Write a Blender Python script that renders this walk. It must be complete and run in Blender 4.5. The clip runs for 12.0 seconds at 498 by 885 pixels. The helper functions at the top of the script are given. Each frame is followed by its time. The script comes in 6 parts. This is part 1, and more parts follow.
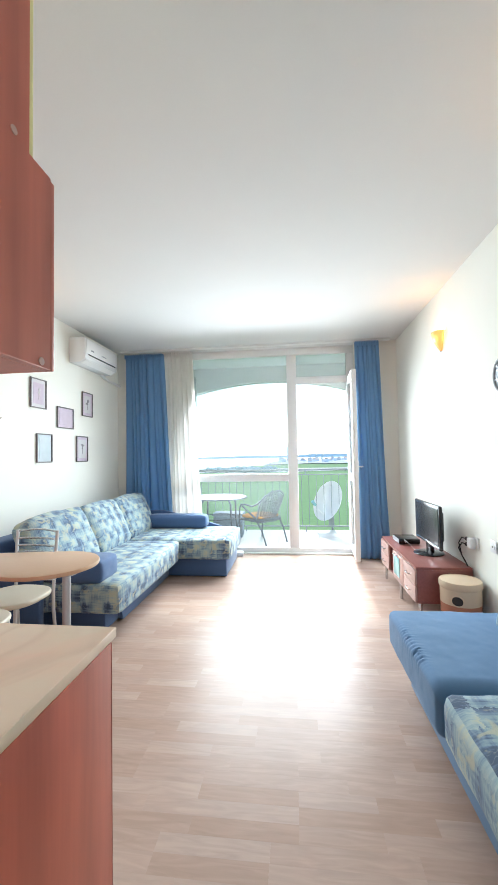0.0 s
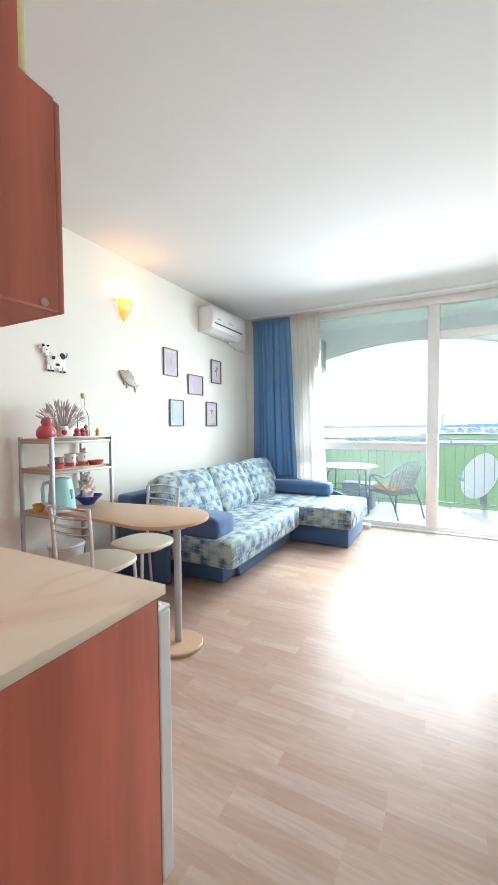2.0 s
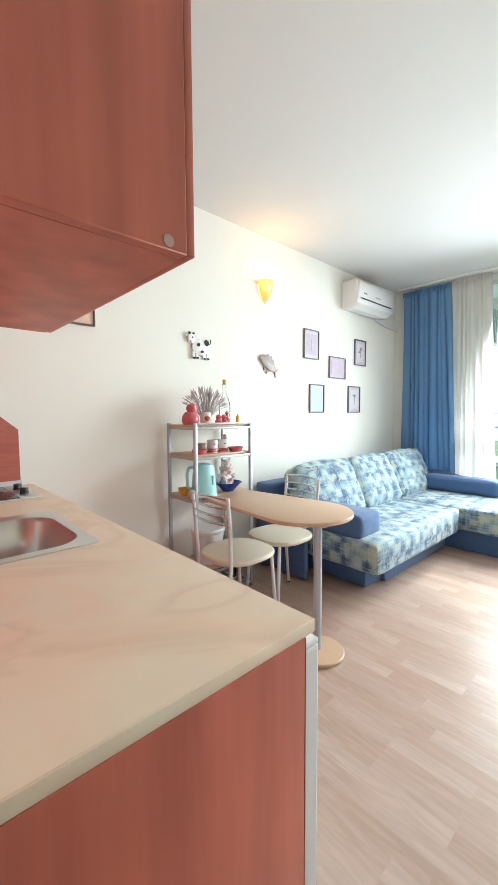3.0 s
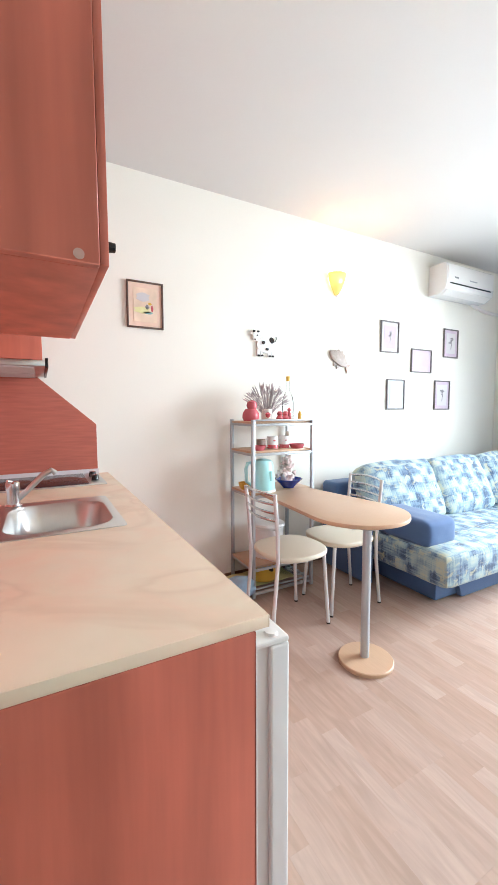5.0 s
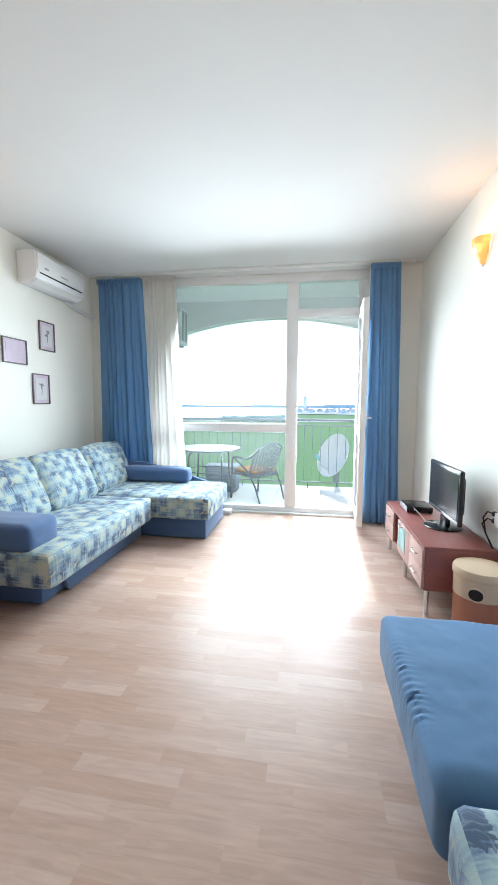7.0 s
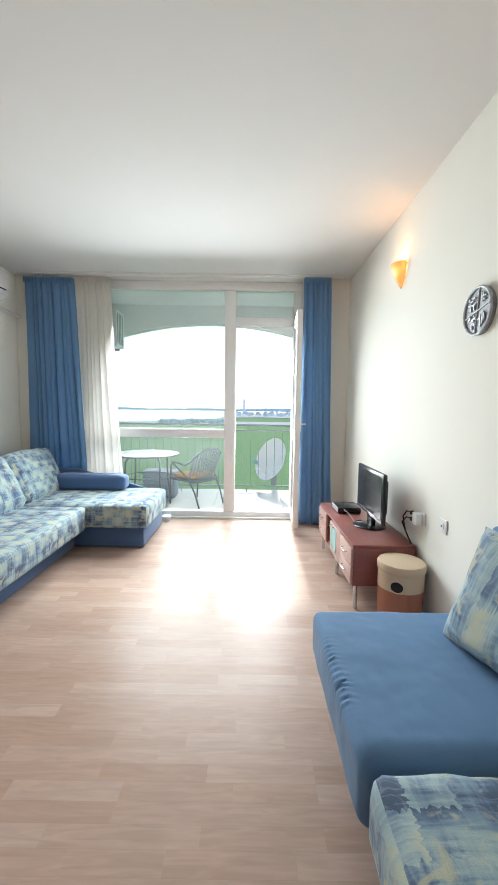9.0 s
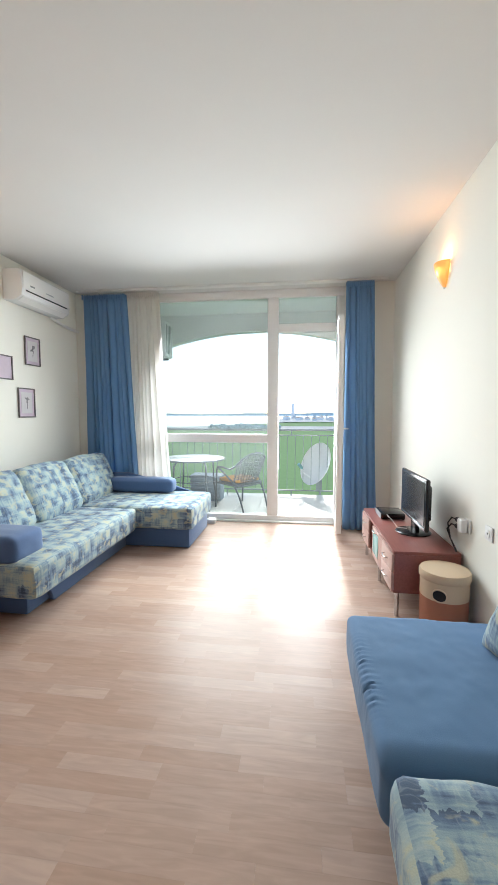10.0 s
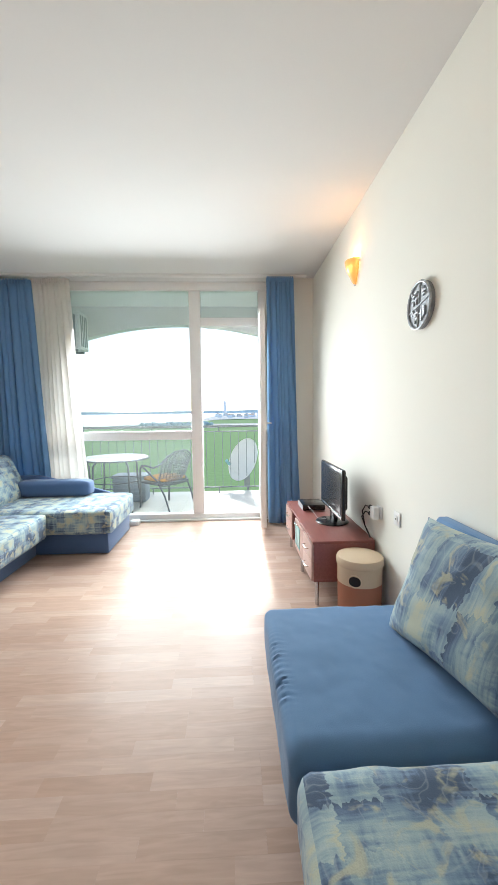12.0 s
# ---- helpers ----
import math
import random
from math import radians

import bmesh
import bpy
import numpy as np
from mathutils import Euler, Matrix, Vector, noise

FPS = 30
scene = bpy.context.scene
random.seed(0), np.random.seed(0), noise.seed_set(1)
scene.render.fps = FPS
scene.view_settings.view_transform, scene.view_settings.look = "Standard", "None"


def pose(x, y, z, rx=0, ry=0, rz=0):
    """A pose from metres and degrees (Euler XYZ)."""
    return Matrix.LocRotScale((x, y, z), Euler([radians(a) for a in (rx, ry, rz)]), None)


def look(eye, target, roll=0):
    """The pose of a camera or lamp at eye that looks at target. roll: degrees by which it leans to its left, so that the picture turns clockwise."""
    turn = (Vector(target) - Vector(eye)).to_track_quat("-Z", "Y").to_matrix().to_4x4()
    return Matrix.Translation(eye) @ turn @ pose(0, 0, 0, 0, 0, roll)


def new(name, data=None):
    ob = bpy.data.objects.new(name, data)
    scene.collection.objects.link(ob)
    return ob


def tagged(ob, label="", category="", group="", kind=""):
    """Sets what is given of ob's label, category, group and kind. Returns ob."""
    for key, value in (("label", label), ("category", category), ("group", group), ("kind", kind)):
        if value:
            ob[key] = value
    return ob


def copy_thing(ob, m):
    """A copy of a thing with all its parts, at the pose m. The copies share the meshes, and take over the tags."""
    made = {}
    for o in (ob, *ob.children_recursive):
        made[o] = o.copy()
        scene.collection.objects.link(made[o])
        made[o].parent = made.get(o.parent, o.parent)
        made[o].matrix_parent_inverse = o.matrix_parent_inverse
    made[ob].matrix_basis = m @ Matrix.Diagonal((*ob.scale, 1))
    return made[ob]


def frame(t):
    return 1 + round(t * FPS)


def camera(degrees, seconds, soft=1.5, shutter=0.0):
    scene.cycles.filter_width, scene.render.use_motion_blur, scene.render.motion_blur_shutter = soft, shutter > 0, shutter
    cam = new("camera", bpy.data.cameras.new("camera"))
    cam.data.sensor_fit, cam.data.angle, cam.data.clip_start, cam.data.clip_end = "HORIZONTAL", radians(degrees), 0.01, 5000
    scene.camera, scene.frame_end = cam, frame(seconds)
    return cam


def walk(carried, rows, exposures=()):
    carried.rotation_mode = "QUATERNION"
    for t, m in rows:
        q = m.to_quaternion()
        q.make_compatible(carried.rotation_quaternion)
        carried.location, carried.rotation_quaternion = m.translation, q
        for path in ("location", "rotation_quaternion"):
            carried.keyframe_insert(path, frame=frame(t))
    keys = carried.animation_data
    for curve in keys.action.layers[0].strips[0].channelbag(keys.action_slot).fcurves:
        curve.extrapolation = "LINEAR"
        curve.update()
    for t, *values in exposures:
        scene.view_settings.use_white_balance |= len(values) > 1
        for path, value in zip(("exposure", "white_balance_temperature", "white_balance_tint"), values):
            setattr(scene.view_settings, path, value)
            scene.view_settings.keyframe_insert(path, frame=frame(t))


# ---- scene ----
cam = camera(65.6, 12.0)
PATH = [
    (0, (0.221, 0.176, 1.353), (-0.01, 2.162, 1.427), -1.0),
    (0.5, (0.208, 0.182, 1.353), (-0.078, 2.16, 1.424), -1.0),
    (1, (0.241, 0.221, 1.353), (-0.169, 2.178, 1.404), -1.0),
    (1.5, (0.326, 0.306, 1.333), (-0.313, 2.201, 1.316), -0.8),
    (2, (0.389, 0.388, 1.316), (-0.532, 2.161, 1.236), -0.4),
    (2.5, (0.317, 0.481, 1.31), (-0.875, 2.083, 1.194), -0.4),
    (3, (0.201, 0.559, 1.317), (-1.265, 1.912, 1.171), -0.3),
    (3.2, (0.203, 0.567, 1.306), (-1.364, 1.802, 1.157), -0.5),
    (4.8, (0.343, 0.744, 1.309), (-1.467, 1.582, 1.156), -0.0),
    (5, (0.372, 0.768, 1.312), (-1.384, 1.712, 1.154), -0.2),
    (5.5, (0.419, 0.839, 1.319), (-1.104, 2.125, 1.149), -0.3),
    (6, (0.424, 0.878, 1.315), (-0.723, 2.507, 1.143), -0.4),
    (6.5, (0.416, 0.912, 1.325), (-0.294, 2.773, 1.14), -0.1),
    (7, (0.441, 0.917, 1.323), (0.127, 2.883, 1.135), 0.4),
    (7.2, (0.451, 0.918, 1.31), (0.264, 2.901, 1.129), 0.6),
    (7.5, (0.463, 0.908, 1.329), (0.437, 2.899, 1.143), 0.9),
    (7.7, (0.461, 0.898, 1.342), (0.515, 2.888, 1.152), 1.2),
    (9.3, (0.45, 0.857, 1.356), (0.399, 2.85, 1.202), 0.5),
    (9.5, (0.456, 0.851, 1.349), (0.35, 2.843, 1.204), 0.5),
    (10, (0.527, 0.797, 1.363), (0.272, 2.775, 1.217), -0.0),
    (10.5, (0.594, 0.734, 1.35), (0.273, 2.702, 1.205), -0.6),
    (11, (0.651, 0.707, 1.35), (0.425, 2.688, 1.199), -0.8),
    (11.5, (0.684, 0.735, 1.342), (0.651, 2.728, 1.184), -0.7),
    (12, (0.619, 0.878, 1.339), (0.71, 2.869, 1.178), -0.7),
]
EXPOSURES = [(0.0, 1.12, 6050, 5), (1.5, 1.14, 6050, 6), (2.5, 1.26, 6100, 4), (3.2, 1.38, 6100, 2), (4.8, 1.68, 6050, 9), (5.0, 1.64, 6000, 8), (5.5, 1.44, 5800, 6), (6.0, 1.2, 5850, 6), (6.5, 1.02, 5880, 6), (7.5, 0.97, 5880, 4), (9.5, 0.7, 6450, 7), (11.0, 0.81, 6450, 8), (12.0, 0.85, 6470, 7)]
walk(cam, [(t, look(eye, target, roll)) for t, eye, target, roll in PATH], EXPOSURES)

# ---- world, sun, large lights ----
SUN_ELEV, SUN_AZ = 34.0, 0.5        # degrees; azimuth from the view axis (+y) towards +x
world = bpy.data.worlds.new("sky")
scene.world = world
world.use_nodes = True
_n = world.node_tree.nodes
_sky = _n.new("ShaderNodeTexSky")
_sky.sky_type, _sky.sun_disc = "NISHITA", False
_sky.sun_elevation, _sky.sun_rotation = radians(SUN_ELEV), radians(SUN_AZ)
_sky.dust_density, _sky.air_density = 0.4, 1.0
world.node_tree.links.new(_sky.outputs[0], _n["Background"].inputs[0])
_n["Background"].inputs[1].default_value = 0.15

sun = new("sun", bpy.data.lights.new("sun", "SUN"))
sun.data.energy, sun.data.angle, sun.data.color = 1.45, radians(2.5), (1.0, 0.95, 0.87)
_d = Vector((math.sin(radians(SUN_AZ)) * math.cos(radians(SUN_ELEV)), math.cos(radians(SUN_AZ)) * math.cos(radians(SUN_ELEV)), math.sin(radians(SUN_ELEV))))
sun.matrix_world = look(_d * 30, (0, 0, 0))


def window_light(name, x0, x1, z0, z1, y, watts, color):
    ob = new(name, bpy.data.lights.new(name, "AREA"))
    ob.data.shape, ob.data.size, ob.data.size_y = "RECTANGLE", x1 - x0, z1 - z0
    ob.data.energy, ob.data.color = watts, color
    c = Vector(((x0 + x1) / 2, y, (z0 + z1) / 2))
    ob.matrix_world = look(c, c + Vector((0, -1, -0.42)))
    ob.data.spread = radians(146)
    return ob


window_light("window_skylight", -1.15, 0.96, 0.50, 2.55, 5.735, 98, (0.93, 0.97, 1.0))

# ---- materials ----
def mat(name, color, rough=0.5, metal=0.0, grain=0.0, scale=30.0, stretch=(1, 1, 1), bump=0.0, bump_scale=0.0, stain=0.0, vary=0.0, spec=0.5, sheen=0.0):
    """A principled material: base colour, fine grain and broad stains (shares of brightness), bump, and a spread between pieces."""
    m = bpy.data.materials.new(name)
    m.use_nodes = True
    t, n = m.node_tree, m.node_tree.nodes
    b = n["Principled BSDF"]
    b.inputs["Roughness"].default_value, b.inputs["Metallic"].default_value = rough, metal
    b.inputs["Specular IOR Level"].default_value = spec
    if sheen:
        b.inputs["Sheen Weight"].default_value = sheen
    co = n.new("ShaderNodeTexCoord")
    mp = n.new("ShaderNodeMapping")
    mp.inputs["Scale"].default_value = stretch
    t.links.new(co.outputs["Object"], mp.inputs[0])
    fine = n.new("ShaderNodeTexNoise")
    fine.inputs["Scale"].default_value, fine.inputs["Detail"].default_value = scale, 5
    t.links.new(mp.outputs[0], fine.inputs["Vector"])
    broad = n.new("ShaderNodeTexNoise")
    broad.inputs["Scale"].default_value, broad.inputs["Detail"].default_value = 1.7, 3
    t.links.new(co.outputs["Object"], broad.inputs["Vector"])
    val = n.new("ShaderNodeMath"); val.operation = "MULTIPLY_ADD"
    t.links.new(fine.outputs["Fac"], val.inputs[0]); val.inputs[1].default_value, val.inputs[2].default_value = 2 * grain, 1 - grain
    val2 = n.new("ShaderNodeMath"); val2.operation = "MULTIPLY_ADD"
    t.links.new(broad.outputs["Fac"], val2.inputs[0]); val2.inputs[1].default_value, val2.inputs[2].default_value = 2 * stain, 1 - stain
    mul = n.new("ShaderNodeMath"); mul.operation = "MULTIPLY"
    t.links.new(val.outputs[0], mul.inputs[0]); t.links.new(val2.outputs[0], mul.inputs[1])
    last = mul
    if vary:
        info = n.new("ShaderNodeObjectInfo")
        v3 = n.new("ShaderNodeMath"); v3.operation = "MULTIPLY_ADD"
        t.links.new(info.outputs["Random"], v3.inputs[0]); v3.inputs[1].default_value, v3.inputs[2].default_value = 2 * vary, 1 - vary
        last = n.new("ShaderNodeMath"); last.operation = "MULTIPLY"
        t.links.new(mul.outputs[0], last.inputs[0]); t.links.new(v3.outputs[0], last.inputs[1])
    hsv = n.new("ShaderNodeHueSaturation")
    hsv.inputs["Color"].default_value = (*color, 1)
    t.links.new(last.outputs[0], hsv.inputs["Value"])
    t.links.new(hsv.outputs[0], b.inputs["Base Color"])
    if bump:
        bn = n.new("ShaderNodeBump")
        bn.inputs["Strength"].default_value, bn.inputs["Distance"].default_value = bump, 0.004
        src = fine
        if bump_scale:
            src = n.new("ShaderNodeTexNoise")
            src.inputs["Scale"].default_value, src.inputs["Detail"].default_value = bump_scale, 3
            t.links.new(mp.outputs[0], src.inputs["Vector"])
        t.links.new(src.outputs["Fac"], bn.inputs["Height"])
        t.links.new(bn.outputs[0], b.inputs["Normal"])
    return m


def glass_mat(name, tint=(0.96, 0.98, 0.97)):
    m = bpy.data.materials.new(name)
    m.use_nodes = True
    t, n = m.node_tree, m.node_tree.nodes
    n.remove(n["Principled BSDF"])
    tr, gl, mix, fr = n.new("ShaderNodeBsdfTransparent"), n.new("ShaderNodeBsdfGlossy"), n.new("ShaderNodeMixShader"), n.new("ShaderNodeLayerWeight")
    tr.inputs[0].default_value = (*tint, 1)
    gl.inputs["Roughness"].default_value = 0.02
    fr.inputs["Blend"].default_value = 0.12
    t.links.new(fr.outputs[0], mix.inputs[0]); t.links.new(tr.outputs[0], mix.inputs[1]); t.links.new(gl.outputs[0], mix.inputs[2])
    t.links.new(mix.outputs[0], n["Material Output"].inputs["Surface"])
    return m


def glow_mat(name, color, strength, base):
    m = mat(name, base, 0.5)
    b = m.node_tree.nodes["Principled BSDF"]
    b.inputs["Emission Color"].default_value, b.inputs["Emission Strength"].default_value = (*color, 1), strength
    return m


def plaid_mat(name, cell=0.12, seed=0.0, hatch=1.0, block=0.0):
    """Brushed irregular checks in navy, mid blue, pale blue-grey and straw."""
    m = mat(name, (0.5, 0.5, 0.5), 0.9, grain=0.1, scale=260, bump=0.25, sheen=0.15)
    t, n = m.node_tree, m.node_tree.nodes
    b = n["Principled BSDF"]
    co = next(k for k in n if k.bl_idname == "ShaderNodeTexCoord")
    sep = n.new("ShaderNodeSeparateXYZ")
    t.links.new(co.outputs["Object"], sep.inputs[0])

    def mth(op, a, bb=None, c=None):
        k = n.new("ShaderNodeMath"); k.operation = op
        for i, v in enumerate((a, bb, c)):
            if v is None:
                continue
            if isinstance(v, (int, float)):
                k.inputs[i].default_value = v
            else:
                t.links.new(v, k.inputs[i])
        return k.outputs[0]

    geo = n.new("ShaderNodeNewGeometry")
    nrm = n.new("ShaderNodeSeparateXYZ")
    t.links.new(geo.outputs["Normal"], nrm.inputs[0])
    side_x = mth("GREATER_THAN", mth("ABSOLUTE", nrm.outputs["X"]), 0.6)
    side_y = mth("GREATER_THAN", mth("ABSOLUTE", nrm.outputs["Y"]), 0.6)
    u = mth("SUBTRACT", sep.outputs["X"], mth("MULTIPLY", sep.outputs["Z"], side_x))
    v = mth("ADD", sep.outputs["Y"], mth("MULTIPLY", sep.outputs["Z"], side_y))
    wob = n.new("ShaderNodeTexNoise"); wob.inputs["Scale"].default_value = 5; wob.inputs["Detail"].default_value = 4
    t.links.new(co.outputs["Object"], wob.inputs["Vector"])
    brush = n.new("ShaderNodeTexNoise"); brush.inputs["Scale"].default_value, brush.inputs["Detail"].default_value = 1.0, 6
    cmb = n.new("ShaderNodeCombineXYZ")
    t.links.new(mth("MULTIPLY", u, 70.0 * hatch), cmb.inputs[0]); t.links.new(mth("MULTIPLY", v, 7.0), cmb.inputs[1])
    t.links.new(cmb.outputs[0], brush.inputs["Vector"])
    brush2 = n.new("ShaderNodeTexNoise"); brush2.inputs["Scale"].default_value, brush2.inputs["Detail"].default_value = 1.0, 6
    cmb2 = n.new("ShaderNodeCombineXYZ")
    t.links.new(mth("MULTIPLY", u, 7.0), cmb2.inputs[0]); t.links.new(mth("MULTIPLY", v, 90.0 * hatch), cmb2.inputs[1])
    t.links.new(cmb2.outputs[0], brush2.inputs["Vector"])
    wa = mth("MULTIPLY_ADD", brush.outputs["Fac"], 0.016 + 0.07 * block, seed)
    wb = mth("MULTIPLY_ADD", brush2.outputs["Fac"], 0.016 + 0.07 * block, seed)
    wc = mth("MULTIPLY", wob.outputs["Fac"], 0.05)
    uu = mth("DIVIDE", mth("ADD", mth("ADD", u, wb), wc), cell)
    vv = mth("DIVIDE", mth("ADD", mth("ADD", v, wa), wc), cell * 0.9)

    def cellnoise(x, y, k):
        c = n.new("ShaderNodeCombineXYZ")
        t.links.new(mth("FLOOR", x), c.inputs[0]); t.links.new(mth("FLOOR", y), c.inputs[1]); c.inputs[2].default_value = k
        w = n.new("ShaderNodeTexWhiteNoise"); w.noise_dimensions = "3D"
        t.links.new(c.outputs[0], w.inputs["Vector"])
        return w.outputs["Value"]

    def band(x, k):
        w = n.new("ShaderNodeTexNoise"); w.noise_dimensions = "1D"
        w.inputs["Scale"].default_value, w.inputs["Detail"].default_value = 1.0, 1.5
        t.links.new(mth("ADD", x, k), w.inputs["W"])
        return mth("SUBTRACT", w.outputs["Fac"], 0.5)

    rnd = cellnoise(uu, vv, 1.0)
    blob = mth("MULTIPLY", mth("SINE", mth("MULTIPLY", uu, math.pi)), mth("SINE", mth("MULTIPLY", vv, math.pi)))
    mixv = mth("ADD", mth("MULTIPLY", band(mth("MULTIPLY", uu, 0.8), 3.0), 0.75), mth("MULTIPLY", band(mth("MULTIPLY", vv, 0.8), 11.0), 0.55))
    mixv = mth("ADD", mth("ADD", mixv, mth("MULTIPLY", blob, mth("MULTIPLY_ADD", rnd, 0.30 * (1 - block), 0.06 * (1 - block)))), 0.445)
    mixv = mth("ADD", mixv, mth("MULTIPLY_ADD", rnd, 0.62 * block, -0.24 * block))
    mixv = mth("ADD", mixv, mth("ADD", mth("MULTIPLY_ADD", brush2.outputs["Fac"], 0.62 * hatch, -0.31 * hatch), mth("MULTIPLY_ADD", brush.outputs["Fac"], 0.4 * hatch, -0.2 * hatch)))
    ramp = n.new("ShaderNodeValToRGB")
    e = ramp.color_ramp.elements
    e[0].position, e[0].color = 0.22, (0.050, 0.085, 0.145, 1)
    e[1].position, e[1].color = 0.80, (0.46, 0.49, 0.38, 1)
    for pos, c in ((0.31, (0.10, 0.155, 0.25, 1)), (0.41, (0.165, 0.25, 0.335, 1)), (0.53, (0.27, 0.37, 0.41, 1)), (0.67, (0.36, 0.45, 0.45, 1))):
        k = e.new(pos); k.color = c
    t.links.new(mixv, ramp.inputs[0])
    hsv = next(k for k in n if k.bl_idname == "ShaderNodeHueSaturation")
    spots = n.new("ShaderNodeTexNoise"); spots.inputs["Scale"].default_value, spots.inputs["Detail"].default_value, spots.inputs["Distortion"].default_value = 1.5 / cell, 4, 0.8
    t.links.new(co.outputs["Object"], spots.inputs["Vector"])
    straw = n.new("ShaderNodeMixRGB"); straw.inputs[2].default_value = (0.50, 0.48, 0.32, 1)
    t.links.new(mth("MINIMUM", mth("MAXIMUM", mth("MULTIPLY_ADD", spots.outputs["Fac"], 7.0, -3.9), 0.0), 0.65), straw.inputs[0])
    t.links.new(ramp.outputs[0], straw.inputs[1])
    curl = n.new("ShaderNodeTexNoise"); curl.inputs["Scale"].default_value, curl.inputs["Detail"].default_value, curl.inputs["Distortion"].default_value = 0.9 / cell, 1, 1.6
    t.links.new(co.outputs["Object"], curl.inputs["Vector"])
    line = mth("SUBTRACT", 1.0, mth("MINIMUM", mth("MULTIPLY", mth("ABSOLUTE", mth("SUBTRACT", curl.outputs["Fac"], 0.55)), 45.0), 1.0))
    pale = n.new("ShaderNodeMixRGB"); pale.inputs[2].default_value = (0.42, 0.48, 0.50, 1)
    t.links.new(mth("MULTIPLY", line, 0.24), pale.inputs[0]); t.links.new(straw.outputs[0], pale.inputs[1])
    t.links.new(pale.outputs[0], hsv.inputs["Color"])
    return m


M_WALL = mat("wall_paint", (0.84, 0.833, 0.77), 0.9, grain=0.015, scale=120, bump=0.08, stain=0.02, spec=0.2)
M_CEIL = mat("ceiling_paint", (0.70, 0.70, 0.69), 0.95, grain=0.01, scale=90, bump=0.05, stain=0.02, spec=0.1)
M_OAK = mat("laminate_oak", (0.445, 0.318, 0.258), 0.33, grain=0.22, scale=4.5, stretch=(1.0, 8, 1), bump=0.02, stain=0.12, vary=0.065, spec=0.15)
_fn, _ft = M_OAK.node_tree.nodes, M_OAK.node_tree
_geo, _inf = _fn.new("ShaderNodeNewGeometry"), _fn.new("ShaderNodeObjectInfo")
_sum = _fn.new("ShaderNodeMath"); _sum.operation = "ADD"
_ft.links.new(_geo.outputs["Random Per Island"], _sum.inputs[0]); _ft.links.new(_inf.outputs["Random"], _sum.inputs[1])
_wrap = _fn.new("ShaderNodeMath"); _wrap.operation = "FRACT"
_ft.links.new(_sum.outputs[0], _wrap.inputs[0])
_off = _fn.new("ShaderNodeVectorMath"); _off.operation = "MULTIPLY_ADD"
_cxyz = _fn.new("ShaderNodeCombineXYZ")
for _k in range(3):
    _ft.links.new(_wrap.outputs[0], _cxyz.inputs[_k])
_ft.links.new(_cxyz.outputs[0], _off.inputs[0]); _off.inputs[1].default_value = (47, 31, 17)
_ft.links.new(_geo.outputs["Position"], _off.inputs[2])
_map = next(k for k in _fn if k.bl_idname == "ShaderNodeMapping")
_ft.links.new(_off.outputs[0], _map.inputs[0])
for _k in _fn:
    if _k.bl_idname == "ShaderNodeMath" and _k.operation == "MULTIPLY_ADD" and _k.inputs[0].is_linked and _k.inputs[0].links[0].from_node.bl_idname == "ShaderNodeObjectInfo":
        _ft.links.new(_wrap.outputs[0], _k.inputs[0])
    if _k.bl_idname == "ShaderNodeTexNoise" and _k.inputs["Detail"].default_value > 4:
        _k.inputs["Distortion"].default_value = 1.3
_hue = next(k for k in _fn if k.bl_idname == "ShaderNodeHueSaturation")
_sat = _fn.new("ShaderNodeMath"); _sat.operation = "MULTIPLY_ADD"
_ft.links.new(_wrap.outputs[0], _sat.inputs[0]); _sat.inputs[1].default_value, _sat.inputs[2].default_value = -0.2, 1.1
_ft.links.new(_sat.outputs[0], _hue.inputs["Saturation"])
M_GAP = mat("plank_gap", (0.44, 0.32, 0.245), 0.7)
M_BASEB = mat("baseboard_wood", (0.13, 0.07, 0.045), 0.5, grain=0.2, scale=20, stretch=(1, 0.1, 4))
M_PVC = mat("white_pvc", (0.82, 0.82, 0.82), 0.35, grain=0.01, scale=60, stain=0.02)
M_GLASS = glass_mat("window_glass", (0.82, 0.855, 0.85))
_gn = M_GLASS.node_tree.nodes
_gd, _gm = _gn.new("ShaderNodeBsdfTranslucent"), _gn.new("ShaderNodeMixShader")     # translucent white veil, imitates glare on the panes
_gd.inputs[0].default_value, _gm.inputs[0].default_value = (0.85, 0.87, 0.86, 1), 0.015
M_GLASS.node_tree.links.new(next(k for k in _gn if k.bl_idname == "ShaderNodeMixShader" and k is not _gm).outputs[0], _gm.inputs[1])
M_GLASS.node_tree.links.new(_gd.outputs[0], _gm.inputs[2])
M_GLASS.node_tree.links.new(_gm.outputs[0], _gn["Material Output"].inputs["Surface"])
M_MAHO = mat("mahogany_laminate", (0.53, 0.148, 0.098), 0.36, grain=0.58, scale=1.9, stretch=(7, 7, 0.45), stain=0.40, bump=0.02, spec=0.35)
M_MAHO_H = mat("mahogany_laminate_lengthwise", (0.44, 0.125, 0.088), 0.36, grain=0.28, scale=9, stretch=(9, 0.7, 9), stain=0.1, bump=0.02)
M_TVWOOD = mat("dark_cherry_veneer", (0.27, 0.092, 0.078), 0.34, grain=0.30, scale=9, stretch=(9, 0.7, 9), stain=0.12, bump=0.02)
# pinkish wood; light reflected onto the drawer fronts is lifted into this colour
M_MAHO_PALE = mat("drawer_wood_reflection_paled", (0.50, 0.32, 0.28), 0.35, grain=0.2, scale=9, stretch=(9, 0.7, 9), stain=0.06)
M_COUNTER = mat("marbled_worktop", (0.72, 0.57, 0.44), 0.4, grain=0.05, scale=9, stain=0.12)
